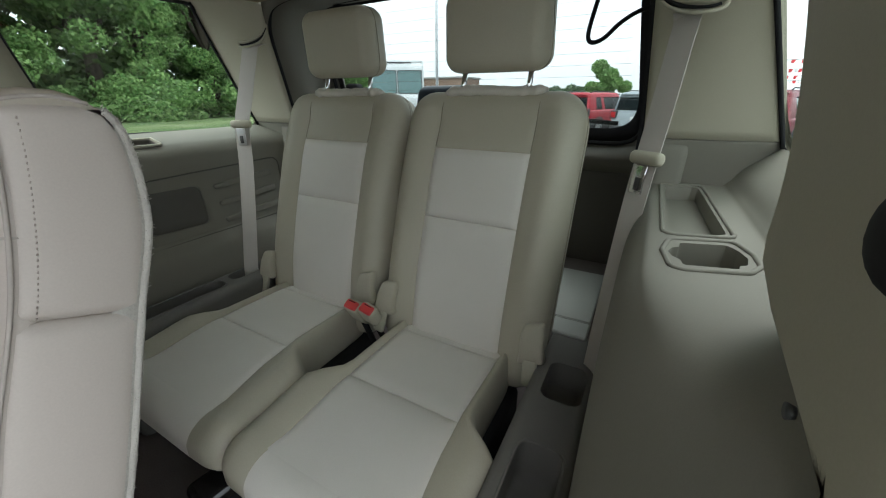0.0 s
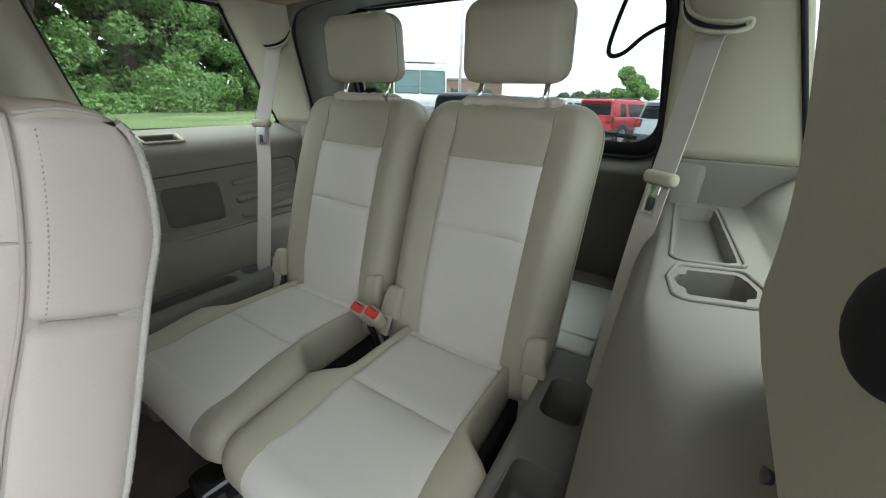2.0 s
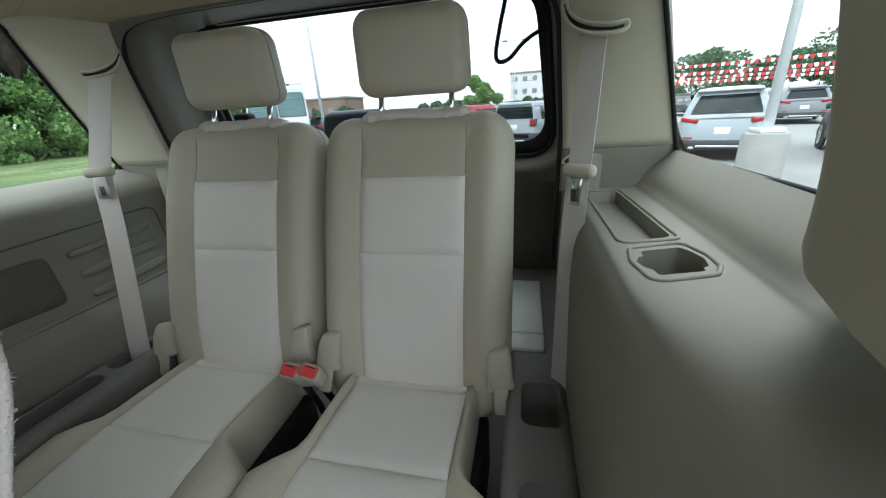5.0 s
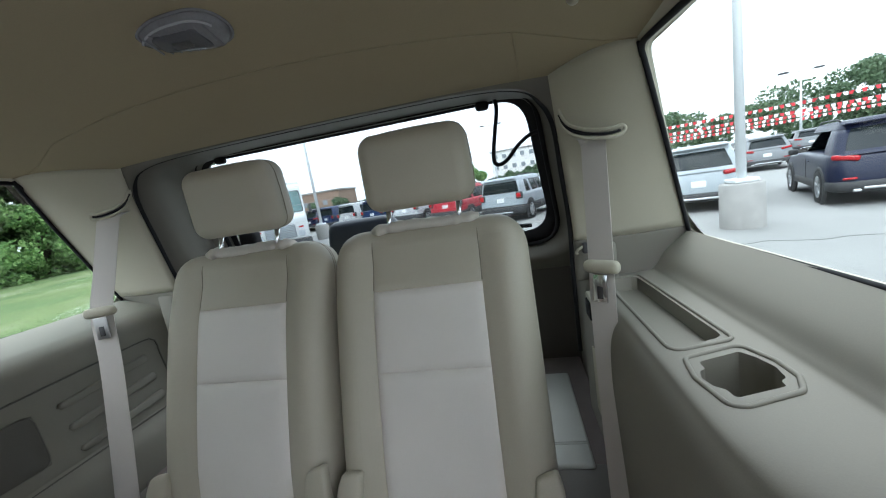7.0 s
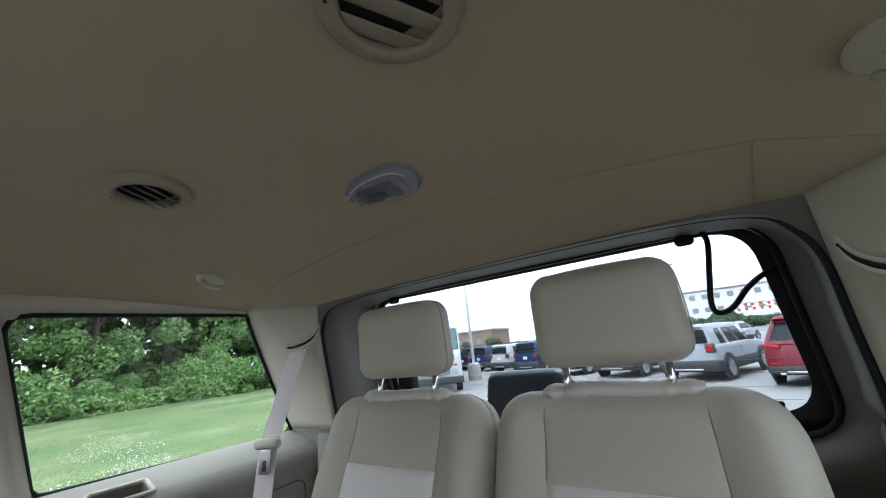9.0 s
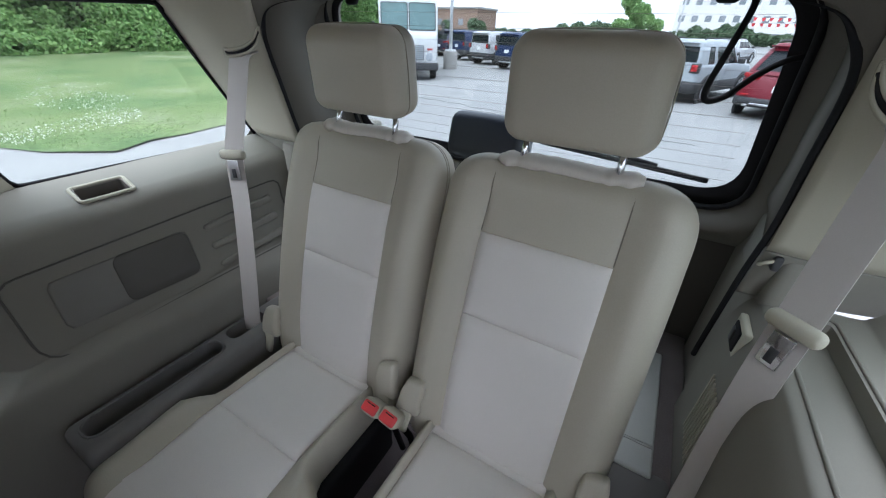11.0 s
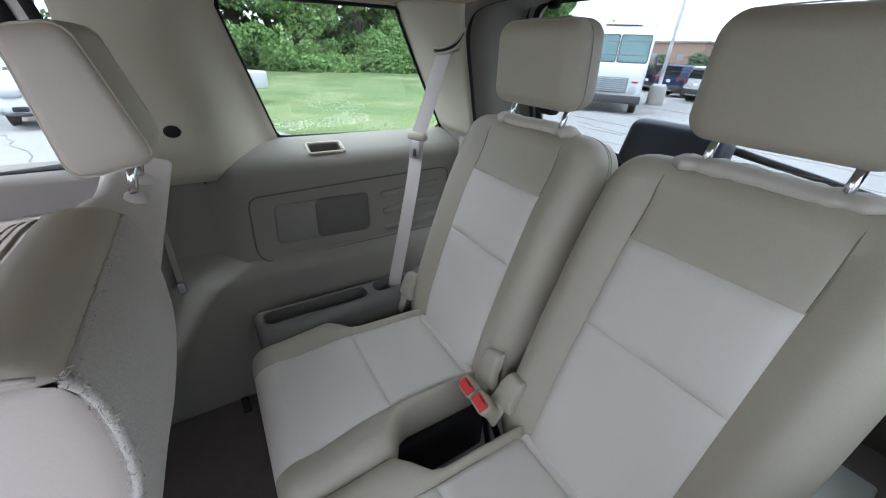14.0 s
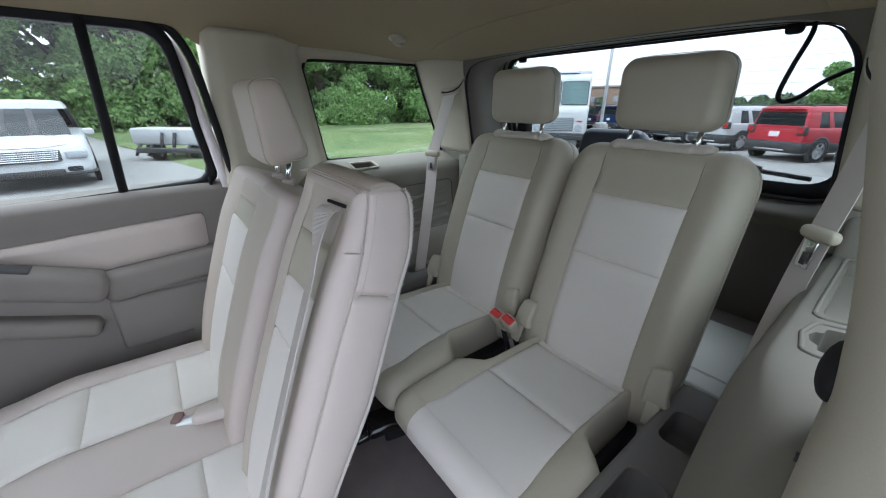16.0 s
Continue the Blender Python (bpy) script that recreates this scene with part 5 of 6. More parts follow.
    wheels, rw = (0.80 * L / 4.3, 3.45 * L / 4.3), 0.36 if not van else 0.34
    for sd in (-1, 1):
        for y in wheels:
            m = Matrix.Translation((sd * (w - 0.10), y, rw)) @ Matrix.Rotation(sd * math.pi / 2, 4, "Y")
            part("wheel_arch", lathe_ring([(rw * 1.24, 0.06), (rw * 1.22, 0.122), (rw * 1.06, 0.124), (rw * 1.02, 0.112), (0.02, 0.108)], 32, m), CLADDING if not van else BLACK, v, "dark wheel arch")
            wl = part("wheel", lathe_ring([(rw * 0.62, 0.02), (rw * 0.95, 0.02), (rw, 0.05), (rw, 0.10), (rw * 0.96, 0.128), (rw * 0.68, 0.134)], 28, m), TYRE, v, "black tyre")
            rim = lathe_ring([(rw * 0.68, 0.130), (rw * 0.63, 0.132), (rw * 0.60, 0.112), (rw * 0.15, 0.114), (0.01, 0.118)], 28, m)
            for k in range(5):
                box((rw * 0.50, 0.055, 0.02), (rw * 0.34, 0, 0.124), 0.006, 2, m @ Matrix.Rotation(k * math.tau / 5, 4, "Z"), rim)
            part("rim", rim, ALLOY, wl, "alloy rim")
    return v


def lathe_ring(profile, seg, m):
    return finish(from_grid([[m @ Vector((r * math.cos(k * math.tau / seg), r * math.sin(k * math.tau / seg), z)) for k in range(seg)] for r, z in profile], closed=True))


P = {"navy": paint("navy_paint", (0.004, 0.007, 0.028)), "silver": paint("silver_paint", (0.30, 0.33, 0.35)), "red": paint("red_paint", (0.15, 0.010, 0.02)), "bright_red": paint("bright_red_paint", (0.34, 0.022, 0.034)), "white": paint("white_paint", (0.42, 0.43, 0.44)), "blue": paint("blue_paint", (0.008, 0.022, 0.075)), "grey": paint("grey_paint", (0.18, 0.19, 0.20)), "black": paint("black_paint", (0.012, 0.012, 0.014))}
YAW = -radians(24)
row = [("navy", "suv"), ("silver", "suv"), ("red", "suv"), ("silver", "boxy"), ("bright_red", "boxy"), ("white", "boxy"), ("blue", "boxy"), ("white", "boxy"), ("blue", "boxy"), ("navy", "suv")]
SIZES = {"suv": (1.86, 4.62, 1.70), "boxy": (1.80, 4.25, 1.69)}
names = {"navy": "dark navy parked sport utility with red tail lamps", "silver": "silver parked sport utility seen from behind", "red": "dark red parked sport utility with a white plate", "bright_red": "bright red small boxy sport utility, parked", "white": "white small boxy sport utility, parked", "blue": "blue parked sport utility in the row"}
for k, (c, kind) in enumerate(row):
    base = Vector((7.54, 8.6, 0)) + k * Vector((-2.52, 1.94, 0))
    vehicle("parked_car", names[c], base, YAW, P[c], kind, SIZES[kind])
for k, (x, y, c) in enumerate(((12.5, 20.5, "grey"), (15.8, 18.0, "black"), (10.0, 23.0, "silver"), (18.6, 15.6, "black"), (21.5, 31, "grey"), (17.5, 34, "white"), (26, 27, "silver"), (13.5, 37, "black"), (-3.5, 38, "white"), (-8, 41, "silver"), (2.5, 37, "white"), (8, 34, "grey"))):
    vehicle("far_parked_car", "parked car in a farther row of the lot", (x, y, 0), YAW + math.pi * (k % 2), P[c], "suv", (1.84, 4.5, 1.62), "far parked cars")
vehicle("minivan", "white minivan with a chrome grille facing the lot", (-15.3, -2.4, 0), math.atan2(-0.99, 0.10), P["white"], "minivan", (1.95, 5.14, 1.76), "")

# delivery van
VAN_WHITE = paint("van_white_paint", (0.52, 0.53, 0.53))
dv = thing("delivery_van", "tall white delivery van with a green-tinted split windshield", "van", (-8.75, 13.35, 0))
dv.rotation_euler = (0, 0, radians(35))
part("cargo_body", box((2.20, 4.9, 2.28), (0, 3.3, 1.84), 0.10, 4), VAN_WHITE, dv)
rows = []
for y, top, k in ((0.0, 1.40, 0.90), (0.03, 1.52, 0.95), (0.10, 1.60, 0.98), (0.26, 1.66, 1.0), (0.46, 2.62, 1.0), (0.54, 2.76, 1.0), (0.72, 2.84, 1.01), (1.4, 2.92, 1.02)):
    a = 1.10 * k
    rows.append([(-a * 0.97, y, 0.50), (-a, y, 0.62), (-a, y, top - 0.16), (-a * 0.985, y, top - 0.05), (-a * 0.93, y, top), (a * 0.93, y, top), (a * 0.985, y, top - 0.05), (a, y, top - 0.16), (a, y, 0.62), (a * 0.97, y, 0.50)])
part("cab", finish(from_grid(rows, closed=True, cap=True)), VAN_WHITE, dv)
GLASS_GREEN = material("green_tinted_glass", (0.10, 0.17, 0.17), 0.06, spots=0.25, scale=1.5)
for x0, x1 in ((-1.0, -0.05), (0.05, 1.0)):
    loop = rounded([(x0, 1.72), (x1, 1.72), (x1 * 0.98, 2.54), (x0 * 0.98, 2.54)], 0.09, 6)
    for name, grow, mat, d in (("windshield_seal", 0.035, CLADDING, 0.012), ("windshield", 0.0, GLASS_GREEN, 0.022)):
        c = Vector(((x0 + x1) / 2, 2.13))
        lp = [Vector((p[0] + math.copysign(grow, p[0] - c.x), p[1] + math.copysign(grow, p[1] - c.y))) for p in loop]
        bm = finish(from_grid([[(p.x, 0.26 + (p.y - 1.66) * 0.208 - e, p.y) for p in lp] for e in (d, -0.05)], closed=True, cap=True))
        part(name, bm, mat, dv, "green-tinted windshield half" if grow == 0 else "", False)
for sd in (-1, 1):
    part("cab_side_window", box((0.03, 0.62, 0.75), (sd * 1.10, 1.12, 2.05), 0.01, 2), GLASS_GREEN, dv)
    part("head_lamp", lathe_ring([(0.135, 0.02), (0.14, -0.03), (0.115, -0.045), (0.10, -0.035), (0.01, -0.06)], 24, Matrix.Translation((sd * 0.78, 0.02, 0.82)) @ Matrix.Rotation(-math.pi / 2, 4, "X")), HEAD, dv, "round clear head lamp")
    part("indicator", box((0.20, 0.04, 0.07), (sd * 0.80, 0.01, 1.08), 0.015, 3), TAIL, dv, "small amber-red indicator")
    part("mirror", box((0.10, 0.14, 0.42), (sd * 1.32, 0.45, 1.75), 0.03, 3), CLADDING, dv)
    part("mirror_arm", tube([(sd * 1.08, 0.42, 1.62), (sd * 1.30, 0.45, 1.62)], 0.018, 6), CLADDING, dv)
    for y in (0.75, 4.4):
        m = Matrix.Translation((sd * 0.95, y, 0.40)) @ Matrix.Rotation(sd * math.pi / 2, 4, "Y")
        part("wheel", lathe_ring([(0.2, -0.12), (0.38, -0.12), (0.40, -0.08), (0.40, 0.08), (0.38, 0.12), (0.22, 0.12), (0.01, 0.10)], 24, m), TYRE, dv, "black tyre")
part("grille_surround", box((1.16, 0.05, 0.52), (0, -0.002, 0.96), 0.03, 3), P["grey"], dv)
for k in range(7):
    part("grille_bar", box((1.06, 0.03, 0.028), (0, -0.03, 0.76 + k * 0.067), 0.008, 2), P["silver"], dv)
part("bumper", box((2.24, 0.20, 0.26), (0, -0.08, 0.50), 0.04, 3), CLADDING, dv)
part("marker_lamp_bar", box((1.2, 0.04, 0.05), (0, 0.66, 2.86), 0.01, 2), CLADDING, dv)

# white flatbed with a dark frame standing by the lawn
fb = thing("plow_trailer", "low white trailer with dark steel frame parked on the lot edge", "trailer", (-14.0, 0.8, 0))
fb.rotation_euler = (0, 0, radians(46))
part("deck_box", box((3.0, 0.9, 0.5), (0.15, 0.2, 0.72), 0.06, 3), P["white"], fb)
for k in range(6):
    part("frame_bar", tube([(-1.2 + k * 0.42, -0.35, 0.15), (-1.0 + k * 0.42, -0.32, 0.85 if k in (2, 3) else 0.5)], 0.05, 6), CLADDING, fb)
part("hitch_frame", box((2.2, 0.16, 0.16), (0, -0.35, 0.32), 0.03, 2), CLADDING, fb)
for sd in (-0.7, 0.75):
    m = Matrix.Translation((sd, -0.1, 0.30)) @ Matrix.Rotation(math.pi / 2, 4, "X")
    part("wheel", lathe_ring([(0.12, -0.08), (0.28, -0.09), (0.30, -0.05), (0.30, 0.05), (0.28, 0.09), (0.12, 0.08), (0.01, 0.06)], 20, m), TYRE, fb, "black tyre")

# ---- lamp posts ----
POST = material("white_painted_steel", (0.62, 0.64, 0.65), 0.45, spots=0.05)
BASE = material("rough_concrete", (0.29, 0.28, 0.265), 0.95, spots=0.25, scale=3, grain=40, bump=0.6, depth=0.01)


def lamp_post(x, y, h, base):
    p = thing("lamp_post", "white steel lamp post on a round concrete base", "street lamp", (x, y, 0), "lot lamp posts")
    part("concrete_base", lathe_ring([(0.36, -0.05), (0.355, base - 0.03), (0.33, base), (0.01, base)], 28, Matrix()), BASE, p)
    part("base_collar", box((0.40, 0.40, 0.08), (0, 0, base + 0.04), 0.02, 3), POST, p)
    part("pole", tube([(0, 0, base), (0, 0, h)], [0.082, 0.058], 14), POST, p)
    part("cross_arm", tube([(-1.0, 0, h - 0.1), (1.0, 0, h - 0.1)], 0.04, 8), POST, p)
    for sd in (-1, 1):
        part("lamp_head", box((0.55, 0.30, 0.12), (sd * 1.1, 0, h - 0.06), 0.04, 3), CLADDING, p)


lamp_post(4.72, 8.25, 9.0, 0.86)
lamp_post(-9.9, 18.6, 9.0, 0.80)
lamp_post(19.0, 21.0, 5.3, 0.6)
lamp_post(21.5, 32.0, 5.8, 0.6)
lamp_post(-1.0, 48.0, 8.5, 0.8)

# ---- strings of red and white pennants ----
FLAG_R = material("red_pennant", (0.55, 0.04, 0.05), 0.8, spots=0.05)
FLAG_W = material("white_pennant", (0.8, 0.8, 0.8), 0.8, spots=0.03)
random.seed(8)
for k, (a, b, sag) in enumerate((((6, 34, 3.9), (30, 22, 4.1), 0.7), ((6, 34, 3.3), (30, 22, 3.2), 0.4), ((4, 40, 3.1), (36, 30, 3.4), 0.5), ((4, 40, 2.7), (36, 30, 2.9), 0.3), ((19, 21, 4.2), (28, 15, 4.6), 0.5))):
    ps = thing("pennant_string", "string of red and white plastic pennants over the lot", "pennants", a, "pennant strings")
    ps["kind"] = "stuff"
    a, b = (Vector((p[0] * 1.7, p[1] * 1.7, 1.66 + (p[2] - 1.66) * 1.55)) for p in (a, b))
    ps.location = a
    line, red, white = [], bmesh.new(), bmesh.new()
    n = int((b - a).length / 0.43)
    for i in range(n + 1):
        p = a.lerp(b, i / n) - Vector((0, 0, sag * 4 * (i / n) * (1 - i / n)))
        line.append(p - a)
        d = (b - a).normalized() * 0.195
        sw = Vector((random.uniform(-0.1, 0.1), random.uniform(-0.15, 0.15), -0.36))
        bm = red if i % 2 == 0 else white
        q = p - a
        for off in (Vector((0, 0, 0)), Vector((0.004, 0.006, 0))):
            bm.faces.new([bm.verts.new(c + off) for c in (q - d, q + d, q + d * 0.6 + sw, q - d * 0.6 + sw)])
    part("cord", tube(line, 0.012, 5), CLADDING, ps)
    part("red_pennants", red, FLAG_R, ps, smooth=False)
    part("white_pennants", white, FLAG_W, ps, smooth=False)

# ---- buildings far off ----
def far_building(at, size, colour, label, floors):
    b = thing("far_building", label, "building", at, "far buildings")
    w, d, h = size
    part("wall", box((w, d, h), (0, 0, h / 2), 0.05), colour, b, smooth=False)
    part("roof", box((w + 0.6, d + 0.6, 0.4), (0, 0, h + 0.2), 0.1), BASE, b, smooth=False)
    n = int(w / 2.6)
    for f in range(floors):
        for k in range(n):
            part("window", box((1.2, 0.1, 1.2), (-w / 2 + (k + 0.5) * w / n, -d / 2 - 0.02, (f + 0.55) * h / floors), 0.02), GLASS_HAZED, b, smooth=False)


# window glass lightened so that distance haze is in its colour
GLASS_HAZED = material("haze_paled_glass", (0.22, 0.24, 0.26), 0.12, spots=0.2, scale=0.4)
BRICK = material("brown_brick_wall", (0.22, 0.15, 0.11), 0.9, spots=0.15, scale=0.5)
PALE = material("pale_render_wall", (0.70, 0.68, 0.65), 0.9, spots=0.1, scale=0.3)
far_building((-48, 88, 0), (16, 10, 5.4), BRICK, "low brown brick building far behind the lot", 1)
far_building((9, 118, 0), (26, 12, 9.5), PALE, "pale three-storey building far behind the lot", 3)

# ---- left side trim details ----
def wall_x(z):
    """Face of the left quarter panel."""
    pts = [(1.0, 0.555), (1.12, 0.585), (1.2, 0.607), (1.33, 0.637), (1.40, 0.639), (1.435, 0.645)]
    for (z0, x0), (z1, x1) in zip(pts, pts[1:]):
        if z <= z1:
            return -(x0 + (x1 - x0) * (z - z0) / (z1 - z0))
    return -0.652


def on_wall(y, z, lift=0.0):
    return Vector((wall_x(z) + lift, y, z))


SPEAKER = rounded([(0.520, 1.362), (1.150, 1.382), (1.140, 1.188), (0.512, 1.180)], [0.03, 0.03, 0.04, 0.05], 6)
sp = thing("speaker_panel", "taupe speaker panel with a dark grille and ribs", "speaker", (-0.63, 0.8, 1.3))
o = Matrix.Translation((0.63, -0.8, -1.3))
loop = spread(SPEAKER, 90)
part("raised_edge", tube([o @ on_wall(p.x, p.y, 0.001) for p in loop] + [o @ on_wall(loop[0].x, loop[0].y, 0.001)], 0.0022, 6), material("dark_taupe_groove", (0.10, 0.095, 0.08), 0.7), sp)


def wall_pad(poly, r, lift, mat, name, parent, off):
    """A low pad that follows the trim's face."""
    lp = spread(rounded(poly, r, 5), 48)
    c = sum((p for p in lp), Vector((0, 0))) / 48
    rows = [[off @ on_wall(c.x + (p.x - c.x) * k, c.y + (p.y - c.y) * k, h) for p in lp] for k, h in ((1.0, -0.004), (1.0, lift * 0.6), (0.97, lift), (0.6, lift), (0.2, lift))]
    bm = from_grid(rows, closed=True)
    bm.faces.new([bm.verts.new(p) for p in rows[-1]])
    return part(name, finish(bm, 1e-5), mat, parent)


GRILLE = material("dark_taupe_grille", (0.105, 0.099, 0.086), 0.7, spots=0.1, grain=900, bump=0.8, depth=0.001)
wall_pad([(0.580, 1.332), (0.855, 1.334), (0.848, 1.218), (0.570, 1.226)], 0.015, 0.004, material("taupe_speaker_plate", (0.195, 0.187, 0.163), 0.6, grain=900, bump=0.6, depth=0.001), "speaker_plate", sp, o)
wall_pad([(0.690, 1.334), (0.853, 1.333), (0.846, 1.220), (0.683, 1.224)], 0.02, 0.006, GRILLE, "speaker_grille", sp, o)
for k in range(3):
    z = 1.338 - 0.053 * k
    wall_pad([(0.895, z - 0.012), (1.108, z + 0.006), (1.108, z - 0.014), (0.895, z - 0.026)], 0.007, 0.009, PLASTIC_DARKENED, "rib", sp, o)
# moulding lines along the trim
for y0, z0, y1, z1 in ((0.53, 0.98, 0.58, 0.99),):
    pts = [on_wall(y0 + (y1 - y0) * k / 20, z0 + (z1 - z0) * k / 20, 0.0005) for k in range(21)]
    tagged(part("trim_line", tube(pts, 0.0022, 5), PLASTIC_DARKENED), "moulded line along the taupe side trim", "trim", kind="structure")
# bezel round the recess in the sill
bz = rounded([(-0.729, 0.704), (-0.663, 0.700), (-0.663, 0.800), (-0.729, 0.806)], 0.008, 4)
pts = spread([(p.x, p.y) for p in bz], 60)
tagged(part("recess_bezel", tube([(p.x, p.y, 1.464 + (-0.688 - p.x) * 0.2) for p in pts + pts[:1]], 0.004, 8), PLASTIC), "pale bezel round a recess in the window sill", "bezel", kind="structure")
# added liner; its dark brown stands for the shade inside the recess
liner = rounded([(-0.7245, 0.7105), (-0.6675, 0.7065), (-0.6675, 0.7935), (-0.7245, 0.7995)], 0.008, 4)
bm = from_grid([[(p.x, p.y, 1.461 + (-0.688 - p.x) * 0.2) for p in liner], [(p.x, p.y, 1.345) for p in liner]], closed=True)
bm.faces.new([bm.verts.new((p.x, p.y, 1.345)) for p in liner])
tagged(part("recess_shade_liner", bm, material("recess_shade_brown", (0.09, 0.08, 0.065), 0.6)), "added dark liner that paints the shade inside the sill recess", "bezel", kind="structure")


def stud(at, r, mat, label, axis="X"):
    bm = bmesh.new()
    bmesh.ops.create_cone(bm, cap_ends=True, segments=16, radius1=r, radius2=r * 0.75, depth=r * 0.8, matrix=Matrix.Translation(at) @ Matrix.Rotation(math.pi / 2, 4, "Y"))
    return tagged(part("trim_stud", bm, mat), label, "stud", kind="structure")


stud((-0.728, 0.438, 1.395), 0.010, DARK, "dark clip hole in the side trim")
lc = thing("floor_clip", "small dark clip at the foot of the side trim", "clip", (-0.505, 0.39, FLOOR))
part("clip_body", box((0.014, 0.022, 0.05), (0, 0, 0.022), 0.005, 3, pose(0, 0, 0, 0, -18, 0)), BLACK, lc)

# ---- right side details ----
for sd in (-1, 1):
    ov = thing("pillar_bumper", "black rubber bumper on the centre pillar edge", "bumper", (sd * 0.634, 0.402, 1.543), "pillar bumpers")
    bm = bmesh.new()
    bmesh.ops.create_uvsphere(bm, u_segments=20, v_segments=12, radius=1.0, matrix=Matrix.Diagonal((0.009, 0.023, 0.019, 1) if sd > 0 else (0.008, 0.017, 0.014, 1)))
    part("rubber_pad", bm, BLACK, ov)
stud((0.636, 0.43, 1.452), 0.004, DARK, "dark screw hole in the pillar trim")
pk = thing("power_outlet", "small black outlet in a pale frame", "outlet", (0.5600, 1.135, 1.35))
part("outlet_frame", box((0.012, 0.066, 0.062), (0, 0, 0), 0.004, 3), PLASTIC, pk)
part("outlet_face", box((0.006, 0.044, 0.042), (-0.006, 0, 0), 0.003, 2), BLACK, pk)
part("socket", box((0.006, 0.014, 0.026), (-0.009, 0.006, 0), 0.002, 2), DARK, pk)
hk = thing("cargo_hook", "small grey cargo hook on the rear trim", "hook", (0.566, 1.19, 1.478))
part("hook_base", box((0.012, 0.03, 0.026), (0, 0, 0), 0.004, 3), DARK, hk)
part("hook_loop", tube(curve_points([(-0.004, -0.01, 0.004), (-0.016, -0.012, -0.002), (-0.018, 0.0, -0.012), (-0.006, 0.01, -0.014)], 12), 0.0032, 8), PLASTIC, hk)
for k in range(9):
    tagged(part("grille_slat", box((0.006, 0.004, 0.15), (0.5505, 1.02 + k * 0.011, 1.20), 0.0015, 2), PLASTIC), "thin vent slat in the side trim", "slat", kind="structure")

# ---- ceiling fittings ----
def at_roof(x, y, drop=0.0):
    dx, dy = (roof_z(x + 0.02, y) - roof_z(x - 0.02, y)) / 0.04, (roof_z(x, y + 0.02) - roof_z(x, y - 0.02)) / 0.04
    z = Vector((-dx, -dy, 1)).normalized()
    a = Vector((1, 0, dx)).normalized()
    b = z.cross(a)
    return Matrix.Translation((x, y, roof_z(x, y) - drop)) @ Matrix((a, b, z)).transposed().to_4x4()


def lathe(profile, seg, m, bm=None):
    return finish(from_grid([[m @ Vector((r * math.cos(k * math.tau / seg), r * math.sin(k * math.tau / seg), z)) for k in range(seg)] for r, z in profile], closed=True, bm=bm))


VENT = material("tan_vent_plastic", (0.245, 0.215, 0.150), 0.6, spec=0.3, spots=0.04, scale=4, grain=600, bump=0.2, depth=0.0004)


def roof_vent(x, y, r, spin, blades, pitch, mouth):
    v = thing("ceiling_vent", "round beige ceiling air vent with slats", "air vent", (x, y, roof_z(x, y)), "ceiling vents")
    m = Matrix.Translation((0, 0, 0.001)) @ pose(0, 0, 0, 0, 9 * x, 0)
    ring = part("outer_ring", lathe([(r, 0.004), (r * 0.995, -0.004), (r * 0.97, -0.0085), (r * (mouth + 0.06), -0.0135), (r * (mouth + 0.02), -0.0125), (r * mouth, -0.008), (r * mouth, 0.003)], 56, m), VENT, v)
    part("screw_hole", lathe([(0.0016, 0.0), (0.0001, 0.0)], 10, m @ Matrix.Translation((-r * 0.55, -r * (mouth + 0.98) / 2 * 0.75, -0.0126))), BLACK, ring)
    part("backing", lathe([(r * mouth * 1.02, -0.0025), (0.001, -0.0028)], 32, m), BLACK, v)
    d = m @ Matrix.Rotation(spin, 4, "Z")
    for k in range(blades):
        c = (k - (blades - 1) / 2) * 1.96 * r * mouth / blades
        reach = r * mouth * 0.985
        wide = 1.55 * r * mouth / blades
        rows = []
        for q in range(7):
            u = -wide / 2 + wide * q / 6
            ln = math.sqrt(max(reach ** 2 - min(abs(c + u * 0.8), reach * 0.99) ** 2, 1e-6))
            rows.append([Vector((-ln + 2 * ln * e / 8, c + u * math.cos(radians(pitch)), -0.0090 + u * math.sin(radians(pitch)))) for e in range(9)])
        bm = from_grid([[d @ p for p in row] for row in rows] + [[d @ (p + Vector((0, 0, 0.0022))) for p in row] for row in rows[::-1]] + [[d @ p for p in rows[0]]])
        part("slat", finish(bm, 1e-5), VENT, v)


roof_vent(-0.262, 0.608, 0.054, radians(118), 5, 38, 0.70)
roof_vent(0.208, 0.606, 0.060, radians(62), 3, 16, 0.68)
dm = thing("dome_light", "clear ribbed dome lamp, switched off", "ceiling lamp", (0.02, 0.792, roof_z(0.02, 0.792)))
m = Matrix.Translation((-0.02, -0.792, -roof_z(0.02, 0.792))) @ at_roof(0.02, 0.792) @ Matrix.Rotation(radians(6), 4, "Z")
shape = [(math.copysign(abs(math.cos(a)) ** 0.8, math.cos(a)) * 0.062, math.sin(a) * 0.032 * (0.90 + 0.36 * math.cos(a))) for a in [k * math.tau / 48 for k in range(48)]]
bm = from_grid([[m @ Vector((x * k, y * k, z)) for x, y in shape] for k, z in ((1.0, 0.004), (1.0, -0.003), (0.93, -0.011), (0.7, -0.015), (0.35, -0.0165), (0.02, -0.017))], closed=True)
part("lens", finish(bm), LENS, dm)
rim = [m @ Vector((x * 1.03, y * 1.04, -0.0015)) for x, y in shape]
part("lamp_rim", tube(rim + rim[:2], 0.0022, 6), LENS, dm)
well = rounded([(-0.036, -0.014), (0.030, -0.018), (0.034, 0.018), (-0.036, 0.014)], 0.008, 5)
